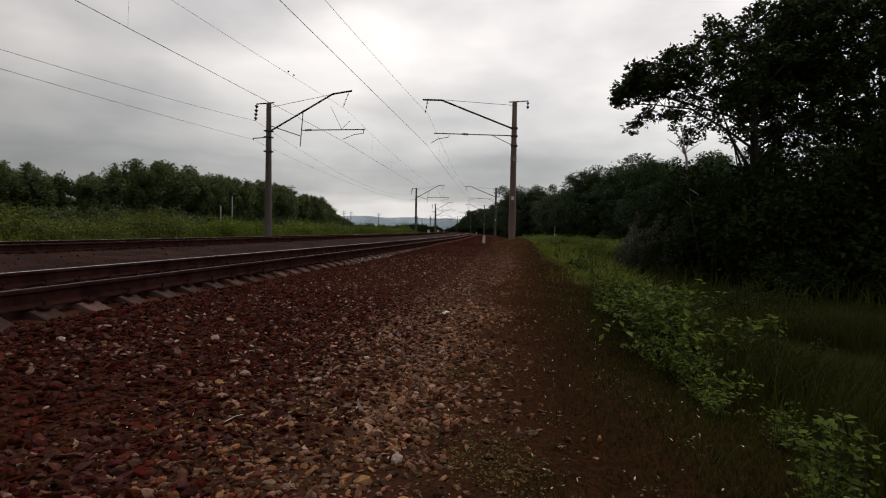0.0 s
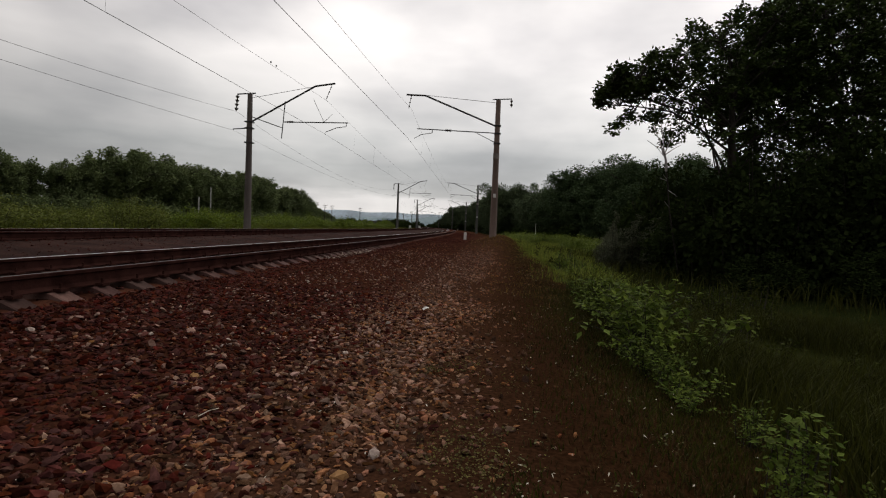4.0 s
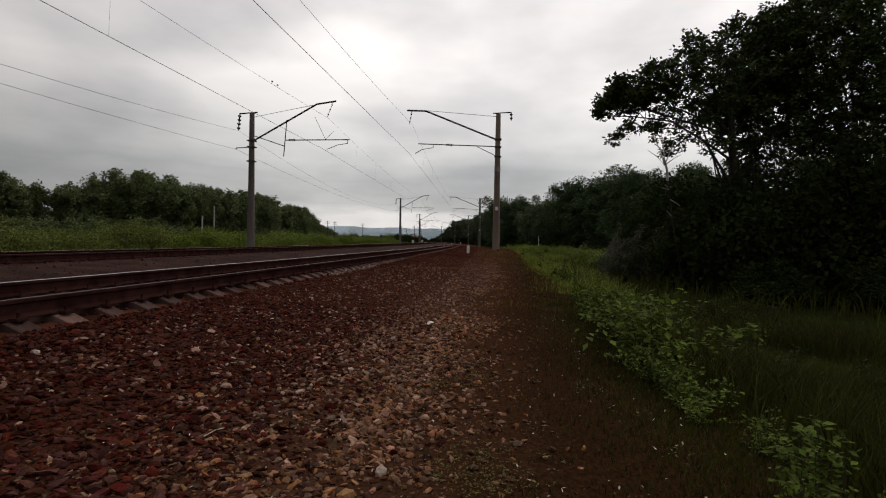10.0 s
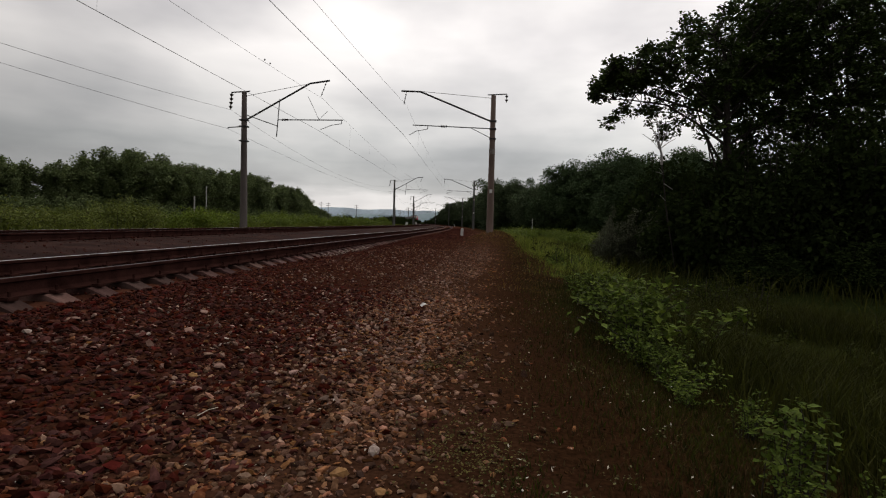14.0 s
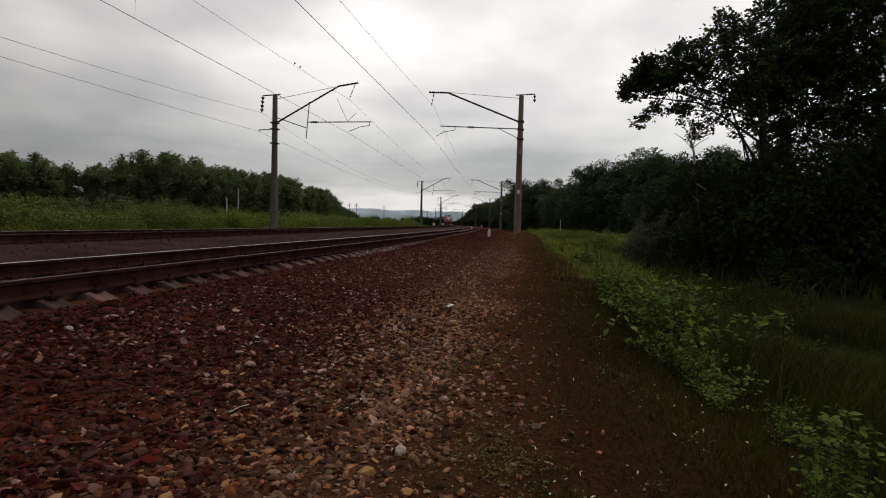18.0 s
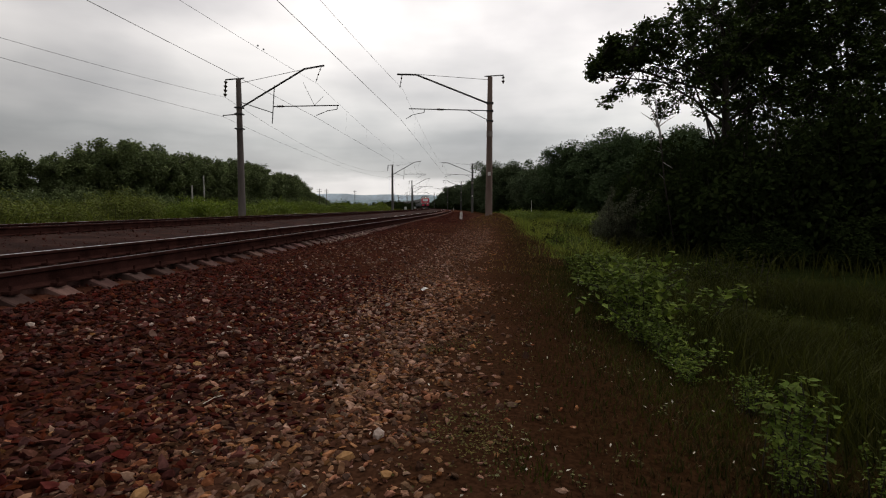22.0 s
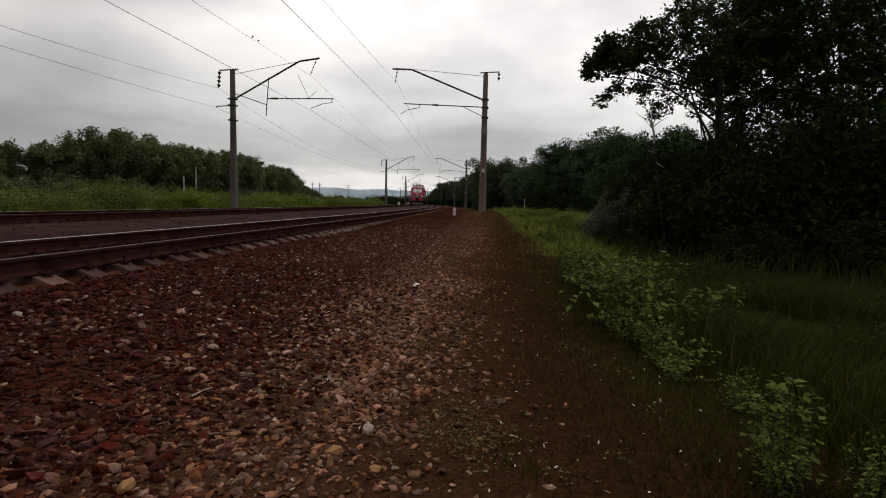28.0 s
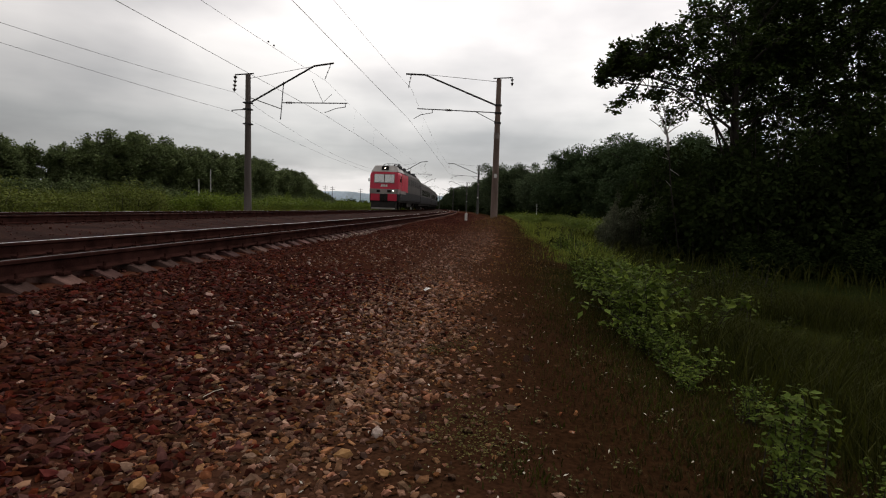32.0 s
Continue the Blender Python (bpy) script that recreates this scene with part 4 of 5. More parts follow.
def run_train():
    for ob, back, turn in TRAIN:
        rows = []
        for t in range(0, 33, 2):
            s = float(np.interp(t, RUN_T, RUN_S)) + back
            rows.append((t, on_line(s, FAR, 0.165) @ pose(0, 0, 0, 0, 0, turn)))
        walk(ob, rows)



# ---------------------------------------------------------------- plants
def ball(rng, n, flat=1.0):
    """Places in a ball with a crisp edge, denser towards its rim."""
    g = rng.normal(size=(n, 3))
    g /= np.linalg.norm(g, axis=1)[:, None] + 1e-9
    return g * (rng.uniform(0, 1, (n, 1)) ** 0.42) * np.array([1, 1, flat])


def leaves_np(c, size, rng, up=0.45, droop=0.0, long=1.35):
    """Folded leaves, two triangles each, at the places c."""
    n = len(c)
    d = rng.normal(size=(n, 3))
    d[:, 2] = d[:, 2] * 0.5 - droop
    d /= np.linalg.norm(d, axis=1)[:, None]
    nn = rng.normal(size=(n, 3)) * (1 - up)
    nn[:, 2] += up * 1.6
    w = np.cross(d, nn)
    w /= np.linalg.norm(w, axis=1)[:, None] + 1e-9
    up3 = np.cross(w, d)
    L = size * rng.uniform(0.65, 1.3, n)[:, None]
    V = np.stack([c, c + d * L * 0.45 * long + w * L * 0.42 + up3 * L * 0.10, c + d * L * long, c + d * L * 0.45 * long - w * L * 0.42 + up3 * L * 0.10], 1)
    i = np.arange(n)[:, None] * 4
    F = np.concatenate([i + [0, 1, 2], i + [0, 2, 3]], 1).reshape(-1, 3)
    return V.reshape(-1, 3), F


def limb(V, F, pts, r0, r1, seg=6):
    """A tapered tube along pts, added to the lists."""
    pts = [Vector(p) for p in pts]
    base = sum(len(v) for v in V)
    rows = []
    for i, p in enumerate(pts):
        d = (pts[min(i + 1, len(pts) - 1)] - pts[max(i - 1, 0)]).normalized()
        a = d.orthogonal().normalized()
        b = d.cross(a)
        r = r0 + (r1 - r0) * i / (len(pts) - 1)
        rows.append([p + a * math.cos(2 * math.pi * k / seg) * r + b * math.sin(2 * math.pi * k / seg) * r for k in range(seg)])
    V.append(np.array([list(q) for row in rows for q in row]))
    n = len(pts)
    i = np.arange(n * seg).reshape(n, seg) + base
    j = np.roll(i, -1, axis=1)
    F.append(np.stack([i[:-1], j[:-1], j[1:], i[1:]], -1).reshape(-1, 4))


def tree_meshes(seed, h, spread, clear, leaf, per, clumps, leafmat, lean=(0, 0), bark=None, depth=1.0, flat=0.8, tight=1.0):
    """Trunk with limbs, and a crown of leaf clumps at the limbs' ends: uneven, with gaps."""
    rng = np.random.default_rng(seed)
    V, F = [], []
    trunk = [Vector((lean[0] * u + rng.normal() * 0.05 * h * 0.1, lean[1] * u + rng.normal() * 0.05 * h * 0.1, h * 0.86 * u)) for u in np.linspace(0, 1, 7)]
    limb(V, F, trunk, 0.028 * h, 0.006 * h, 8)
    ends = []
    n = max(5, int(clumps / 5))
    for i in range(n):
        u = clear + (0.98 - clear) * (i + rng.uniform(0, 1)) / n
        k = min(int(u * 6), 5)
        p = trunk[k].lerp(trunk[k + 1], u * 6 - k)
        ang = i * 2.4 + rng.uniform(-0.5, 0.5)
        reach = spread * (0.45 + 0.75 * math.sin(math.pi * min(1, max(0.12, (u - clear) / (1.06 - clear))) ** 0.8)) * rng.uniform(0.6, 1.12)
        rise = reach * rng.uniform(0.15, 0.75)
        q1 = p + Vector((math.cos(ang) * reach * 0.5, math.sin(ang) * reach * 0.5 * depth, rise * 0.6))
        q2 = p + Vector((math.cos(ang) * reach, math.sin(ang) * reach * depth, rise))
        limb(V, F, [p, q1, q2], 0.009 * h * (1.2 - u * 0.6), 0.002 * h, 5)
        for j in range(5):
            w = rng.uniform(0.35, 1.08)
            c = (p.lerp(q1, w * 2) if w < 0.5 else q1.lerp(q2, w * 2 - 1)) + Vector(rng.normal(size=3) * spread * 0.15)
            ends.append(c)
            if j % 2:
                limb(V, F, [p.lerp(q2, w * 0.8), c], 0.003 * h, 0.001 * h, 4)
    C = []
    for c in ends:
        s = spread * rng.uniform(0.11, 0.24) * tight
        m = int(per * rng.uniform(0.5, 1.4))
        C.append(np.array(c) + ball(rng, m, flat) * s * 1.3)
    lv, lf = leaves_np(np.concatenate(C), leaf, rng)
    return mesh_np("trunk", np.concatenate(V), np.concatenate(F), bark or M_BARK, smooth=True), mesh_np("crown", lv, lf, leafmat)


def tree(name, meshes, m, label, category="tree", group="", scale=1.0):
    t = thing(name, m @ Matrix.Diagonal((scale, scale, scale, 1)), label, category, group)
    part("trunk", meshes[0], None, t)
    part("crown", meshes[1], None, t)
    return t


def bush_mesh(seed, r, h, leaf, n, leafmat, clumps=26):
    """A thicket: stems and leaf clumps close to the ground and up."""
    rng = np.random.default_rng(seed)
    V, F, C = [], [], []
    for i in range(clumps):
        a, q = rng.uniform(0, 6.283), math.sqrt(rng.uniform(0, 1)) * r
        top = h * (1 - 0.55 * (q / r) ** 2) * rng.uniform(0.55, 1.1)
        p = Vector((math.cos(a) * q, math.sin(a) * q, top))
        b = Vector((p.x * 0.45, p.y * 0.45, -0.15))
        limb(V, F, [b, b.lerp(p, 0.5) + Vector(rng.normal(size=3) * r * 0.05), p], 0.012 * h + 0.004, 0.003, 4)
        for j in range(4):
            u = rng.uniform(0.15, 1.0)
            s = r * rng.uniform(0.14, 0.26)
            C.append(np.array(b.lerp(p, u)) + ball(rng, max(3, int(n / clumps / 4)), 0.85) * s * 1.35)
    C = np.concatenate(C)
    C[:, 2] = np.abs(C[:, 2])
    lv, lf = leaves_np(C, leaf, rng)
    return mesh_np("stem", np.concatenate(V), np.concatenate(F), M_BARK), mesh_np("leaves", lv, lf, leafmat)


def bush(meshes, m, label, scale=(1, 1, 1), group=""):
    t = thing("bush", m @ Matrix.Diagonal((*scale, 1)), label, "bush", group)
    part("stem", meshes[0], None, t)
    part("leaves", meshes[1], None, t)
    return t


def grass_mesh(P, rng, h, w, material, lean=0.35):
    """Blades of two bends each at the places P."""
    n = len(P)
    a = rng.uniform(0, 6.283, n)
    side = np.stack([np.cos(a), np.sin(a), np.zeros(n)], -1) * (w * rng.uniform(0.6, 1.3, n))[:, None]
    b = rng.uniform(0, 6.283, n)
    H = h * rng.uniform(0.45, 1.25, n)
    out = np.stack([np.cos(b), np.sin(b), np.zeros(n)], -1) * (H * rng.uniform(0.1, 1, n) * lean)[:, None]
    up = np.stack([np.zeros(n), np.zeros(n), H], -1)
    V = np.stack([P - side, P + side, P + up * 0.6 + out * 0.35 + side * 0.7, P + up * 0.6 + out * 0.35 - side * 0.7, P + up * 0.98 + out], 1)
    i = np.arange(n)[:, None] * 5
    F = np.concatenate([i + [0, 1, 2], i + [0, 2, 3], i + [3, 2, 4]], 1).reshape(-1, 3)
    return mesh_np("grass", V.reshape(-1, 3), F, material)


def scatter(n, s0, s1, o0, o1, rng, clump=0.0, power=1.0, swing=False):
    s = s0 + (s1 - s0) * rng.uniform(0, 1, n) ** power
    o = rng.uniform(o0, o1, n)
    P = surface(s, o + drift(s) if swing else o)
    if clump:
        keep = np.array([noise.noise(Vector((x * clump, y * clump, 7))) for x, y in P[:, :2]]) + rng.uniform(-0.25, 0.25, n) > -0.08
        P = P[keep]
    return P


def ico():
    bm = bmesh.new()
    bmesh.ops.create_icosphere(bm, subdivisions=1, radius=1.0)
    bm.verts.ensure_lookup_table()
    v = np.array([q.co for q in bm.verts])
    f = np.array([[q.index for q in fc.verts] for fc in bm.faces])
    bm.free()
    return v, f


def along(poly, u):
    """A place part u of the way along a line of (x, y, h) corners."""
    k = [0.0]
    for p, q in zip(poly, poly[1:]):
        k.append(k[-1] + math.hypot(q[0] - p[0], q[1] - p[1]))
    d = u * k[-1]
    return tuple(float(np.interp(d, k, [p[i] for p in poly])) for i in range(3))


RIGHT_WOOD = [(24.5, 40, 6.97), (23.9, 49, 7.94), (23.6, 61, 9.0), (24.1, 74, 10.5), (24.6, 84.5, 11.4), (24.9, 93, 11.2), (24.9, 97, 10.2), (24.8, 101, 9.2), (24.4, 111, 8.9), (24.2, 116, 8.8), (24.0, 121, 9.6), (23.5, 133, 10.9), (23.1, 149, 12.2), (22.7, 161, 12.7), (22.4, 170, 11.6), (21.9, 190, 10.62), (21.2, 214, 11.05), (18.2, 270, 11.84), (14.6, 316, 10.51), (9.9, 358, 5.58), (5.0, 400, 2.79)]
LEFT_BELT = [(-78, 68, 10.6), (-64.7, 75.5, 10.1), (-61.6, 77.6, 10.8), (-60.3, 78.6, 10.6), (-58.9, 79.6, 8.6), (-57.6, 80.5, 8.6), (-56.0, 81.6, 9.6), (-54.5, 82.8, 9.4), (-53.4, 83.5, 9.0), (-52.2, 84.5, 10.3), (-50.3, 86.2, 11.0), (-49.4, 87, 12.4), (-47.6, 90.5, 12.4), (-45.9, 93.5, 11.5), (-44.9, 95.4, 10.9), (-43.9, 97.4, 11.4),
             (-41.9, 104.8, 10.9), (-40.6, 110, 11.2), (-40.2, 115, 11.4), (-40.8, 128, 12.0), (-41.7, 145, 11.9), (-44, 178, 12.2), (-51.2, 237, 9.8), (-54, 268, 8.6), (-55.5, 296, 6.8), (-56, 330, 5.5)]


def build_woods():
    rng = np.random.default_rng(11)
    protos = [tree_meshes(20 + i, 10.0, (3.6, 2.4, 4.0, 3.0, 4.4, 1.9)[i], 0.10, 0.19, 330, (130, 110, 140, 120, 145, 100)[i], M_LEAF_WOOD, tight=1.2) for i in range(6)]
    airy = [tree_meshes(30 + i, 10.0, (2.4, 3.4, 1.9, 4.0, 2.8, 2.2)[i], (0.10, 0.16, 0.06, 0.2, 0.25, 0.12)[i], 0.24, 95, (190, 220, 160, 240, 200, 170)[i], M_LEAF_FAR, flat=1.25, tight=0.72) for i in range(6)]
    # the near wood's trees again, in the haze-lightened leaf colour
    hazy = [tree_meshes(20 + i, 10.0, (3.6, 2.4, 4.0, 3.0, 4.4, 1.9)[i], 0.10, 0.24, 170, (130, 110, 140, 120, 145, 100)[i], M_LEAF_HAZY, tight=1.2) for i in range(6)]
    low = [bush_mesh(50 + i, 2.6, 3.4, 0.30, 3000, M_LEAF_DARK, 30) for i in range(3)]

    def put(x, y, z, h, label, group, kinds=protos):
        tree("tree", kinds[int(rng.integers(0, 6))], pose(x, y, z, 0, 0, rng.uniform(0, 360)), label, "tree", group, h / 10.0)

    for row, n in ((0, 46), (1, 34), (2, 22)):
        for i in range(n):
            u = ((i + rng.uniform(0.1, 0.9)) / n) ** 1.35
            x, y, h = along(RIGHT_WOOD, u)
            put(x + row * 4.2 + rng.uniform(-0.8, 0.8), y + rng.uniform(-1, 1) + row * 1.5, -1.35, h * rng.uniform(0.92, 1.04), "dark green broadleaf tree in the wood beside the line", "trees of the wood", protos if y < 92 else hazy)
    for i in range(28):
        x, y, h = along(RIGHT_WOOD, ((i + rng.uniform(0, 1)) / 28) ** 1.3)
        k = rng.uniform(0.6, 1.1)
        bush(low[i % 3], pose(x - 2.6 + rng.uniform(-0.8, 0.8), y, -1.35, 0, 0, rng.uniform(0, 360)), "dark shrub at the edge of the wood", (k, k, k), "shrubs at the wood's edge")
    for row, n in ((0, 74), (1, 58), (2, 34)):
        for i in range(n):
            u = ((i + rng.uniform(0.1, 0.9)) / n) ** 1.25
            x, y, h = along(LEFT_BELT, u)
            # the near end of the belt is thin, with sky between the crowns
            if row and x < -43.5 and y < 98 and rng.uniform() < 0.62:
                continue
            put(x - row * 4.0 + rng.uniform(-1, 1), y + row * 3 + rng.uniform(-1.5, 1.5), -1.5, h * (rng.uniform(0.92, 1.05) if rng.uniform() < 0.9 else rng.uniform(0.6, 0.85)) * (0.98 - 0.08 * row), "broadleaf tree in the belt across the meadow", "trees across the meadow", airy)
    # far scrub where the line swings away
    for i in range(34):
        s, o = rng.uniform(272, 420), -8.2 - rng.uniform(0, 1) ** 1.6 * 40
        p = line(s, o, -1.2)
        k = rng.uniform(0.9, 1.5) * (1.0 if s < 300 else 1.35)
        bush(low[i % 3], pose(*p, 0, 0, rng.uniform(0, 360)), "distant scrub beside the curve of the line", (k, k, k), "distant scrub")


build_woods()


def oak_meshes(seed, foot, top, low, count, leaf=0.12, per=120, depth=2.4, airy=6.3, gap=-0.16, hang=()):
    """A spreading oak: leaf tufts strewn between an upper and a lower outline of (x, z), thin and full of gaps below the height airy, each on a twig of its limb."""
    rng = np.random.default_rng(seed)
    V, F, C = [], [], []
    base = Vector(foot)
    trunk = [base.lerp(Vector((foot[0] + 0.3, foot[1], 6.9)), u) + Vector((0.22 * math.sin(u * 5), 0.2 * math.cos(u * 4), 0)) for u in np.linspace(0, 1, 9)]
    limb(V, F, trunk, 0.27, 0.08, 9)
    tx, tz = zip(*top)
    lx, lz = zip(*low)
    x0, x1 = tx[0], tx[-1]
    tufts = []
    for k in range(count * 30):
        if len(tufts) >= count:
            break
        x = rng.uniform(x0, x1)
        hi, lo = np.interp(x, tx, tz), np.interp(x, lx, lz)
        if hi - lo < 0.4:
            continue
        z = rng.uniform(lo + 0.1, hi - 0.22)
        y = foot[1] + rng.uniform(-1, 1) * depth * min(1.0, 0.35 + 0.2 * (hi - lo))
        if noise.noise(Vector((x * 1.5, y * 1.1, z * 1.7 + seed))) + rng.uniform(-0.22, 0.22) < (gap if z > airy else -0.05 + 0.10 * min(2.0, airy - z)):
            continue
        tufts.append(Vector((x, y, z)))
    # limbs run to tufts that lie far from one another
    ends = [tufts[0]]
    while len(ends) < 26:
        ends.append(max(tufts[: count // 2], key=lambda q: min((q - e).length for e in ends)))
    nodes = []
    for e in ends:
        p = trunk[int(np.clip(round((e.z - 2.6) / 5.2 * 8), 3, 7))]
        m = p.lerp(e, 0.5) + Vector((rng.normal() * 0.25, rng.normal() * 0.25, 0.30 + rng.normal() * 0.18))
        if e.x < foot[0] - 1.5:
            m.z = max(m.z, 5.5)
        pts = [p, p.lerp(m, 0.5) + Vector((0, 0, 0.08)), m, m.lerp(e, 0.5) + Vector((0, 0, 0.06)), e]
        limb(V, F, pts, 0.055, 0.012, 6)
        nodes += [m.lerp(e, u) for u in (-0.3, 0.0, 0.35, 0.7, 1.0)]
    if hang:
        pts = [Vector((x, foot[1] - 0.1, z)) for x, z in hang]
        limb(V, F, [trunk[6]] + pts, 0.05, 0.008, 5)
        nodes += pts
        tufts += [q + Vector((rng.normal() * 0.08, rng.normal() * 0.15, 0.04)) for q in pts[2:] for k in range(2)]
    for q in tufts:
        a = min(nodes, key=lambda n: (n - q).length)
        limb(V, F, [a, a.lerp(q, 0.5) + Vector(rng.normal(size=3)) * 0.09, q], 0.018, 0.005, 4)
        r = rng.uniform(0.12, 0.31)
        for c in (q, q + Vector(rng.normal(size=3)) * r * 0.7):
            C.append(np.array(c) + ball(rng, int(per * r * r * 4.5 * rng.uniform(0.7, 1.3)) + 8, 0.75) * r)
    lv, lf = leaves_np(np.concatenate(C), leaf, rng)
    return mesh_np("trunk", np.concatenate(V), np.concatenate(F), M_BARK, smooth=True), mesh_np("crown", lv, lf, M_LEAF)


def build_big_tree():
    top = [(6.75, 6.15), (6.9, 6.6), (7.2, 7.0), (7.6, 7.0), (7.9, 7.4), (8.7, 7.6), (9.15, 8.25), (9.8, 8.55), (10.3, 8.7), (10.6, 9.05), (11.6, 9.5), (12.6, 9.95), (14.4, 10.6), (15.8, 9.4)]
    low = [(6.75, 5.95), (6.85, 5.6), (7.2, 5.7), (8.3, 5.8), (8.6, 5.35), (8.8, 4.75), (9.2, 4.8), (9.7, 4.3), (10.4, 4.1), (11.4, 4.2), (12.5, 4.1), (15.8, 4.2)]
    # a lower limb that droops clear of the crown
    hang = [(8.45, 5.85), (8.12, 5.4), (7.95, 5.12), (7.72, 4.98), (7.5, 4.72), (7.28, 4.62)]
    tree("oak_tree", oak_meshes(71, (11.9, 21.0, -1.3), top, low, 590, leaf=0.12, per=62, airy=6.2, gap=-0.26, hang=hang), pose(0.04, 0, 0.08), "large dark oak with spreading leafy limbs", "tree")
    top = [(12.6, 7.2), (13.6, 9.6), (15.0, 11.2), (17.4, 12.0), (20.0, 11.6), (22.4, 9.8), (23.4, 7.0)]
    low = [(12.6, 6.2), (13.8, 4.0), (16.0, 3.0), (20.0, 2.6), (23.4, 5.0)]
    tree("oak_tree", oak_meshes(72, (17.8, 22.0, -1.3), top, low, 1250, leaf=0.13, per=90, depth=3.2, airy=5.9, gap=-0.3), pose(0, 0, 0), "tall leafy oak at the edge of the thicket", "tree")
    t3 = tree_meshes(73, 8.0, 3.6, 0.30, 0.15, 90, 120, M_LEAF, tight=0.8)
    tree("oak_tree", t3, pose(21.5, 28.0, -1.3, 0, 0, 30), "shaded oak standing behind the others", "tree")
    tree("oak_tree", t3, pose(26.0, 25.0, -1.3, 0, 0, 130), "shaded oak standing behind the others", "tree")
    # pale dead sapling before the crown
    sap = thing("dead_sapling", Matrix(), "bare pale dead sapling at the edge of the thicket", "dead tree")

    def branch(pts, r0, r1):
        V, F = [], []
        limb(V, F, pts, r0, r1, 6)
        part("branch", mesh_np("branch", V[0], F[0], M_BIRCH, smooth=True), None, sap, "bleached bare branch")
    branch([(8.95, 19.6, 2.95), (8.88, 19.5, 3.3), (8.74, 19.5, 3.8)], 0.046, 0.036)
    for q in ((8.3, 19.4, 4.5), (8.65, 19.6, 4.75), (9.1, 19.5, 4.4), (8.05, 19.3, 4.0), (9.35, 19.4, 3.9)):
        branch([(8.78, 19.5, 3.5), tuple((a + b) / 2 + 0.06 for a, b in zip((8.78, 19.5, 3.5), q)), q], 0.024, 0.008)
    for a, b in (((9.04, 19.65, 2.6), (8.69, 19.5, 2.67)), ((9.0, 19.62, 2.66), (8.8, 19.5, 2.80)), ((9.1, 19.66, 2.25), (9.38, 19.5, 2.02)), ((9.2, 19.72, 1.62), (8.89, 19.5, 1.82))):
        branch([a, b], 0.014, 0.007)
    # lower trunk coloured dark, to sink into the thicket's shade
    V, F = [], []
    limb(V, F, [(10.1, 20.4, -1.3), (9.24, 19.78, 1.5), (9.05, 19.65, 2.55), (8.94, 19.6, 3.0)], 0.022, 0.030, 6)
    part("trunk", mesh_np("trunk", np.concatenate(V), np.concatenate(F), M_BARK, smooth=True), None, sap)
    # dark thicket under the trees, their shade deepened in its leaf colour
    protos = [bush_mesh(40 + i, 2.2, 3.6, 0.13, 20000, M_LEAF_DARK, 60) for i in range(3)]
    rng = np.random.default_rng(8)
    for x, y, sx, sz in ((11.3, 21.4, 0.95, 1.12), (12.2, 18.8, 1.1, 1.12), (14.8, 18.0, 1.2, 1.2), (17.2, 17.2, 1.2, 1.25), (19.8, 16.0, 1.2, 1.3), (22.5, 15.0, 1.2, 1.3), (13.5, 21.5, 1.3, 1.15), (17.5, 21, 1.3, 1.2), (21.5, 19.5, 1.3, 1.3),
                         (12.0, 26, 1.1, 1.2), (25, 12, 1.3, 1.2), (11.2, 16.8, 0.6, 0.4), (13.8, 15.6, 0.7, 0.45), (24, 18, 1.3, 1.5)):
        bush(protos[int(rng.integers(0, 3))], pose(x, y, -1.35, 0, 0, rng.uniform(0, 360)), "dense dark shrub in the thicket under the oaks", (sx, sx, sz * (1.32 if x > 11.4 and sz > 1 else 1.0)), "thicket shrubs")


build_big_tree()
_grey = bush_mesh(47, 0.8, 2.3, 0.06, 7000, M_LEAF_GREY, 40)
for _x, _y, _k, _h in ((9.1, 25.0, 0.55, 1.22), (8.75, 24.2, 0.8, 0.85), (9.9, 24.4, 1.0, 1.15), (10.5, 23.2, 1.1, 1.2), (9.4, 26.5, 0.9, 0.9)):
    bush(_grey, pose(_x, _y, -1.3, 0, 0, _x * 70), "greyish upright shrub before the wood", (_k, _k, _h), "greyish shrubs")


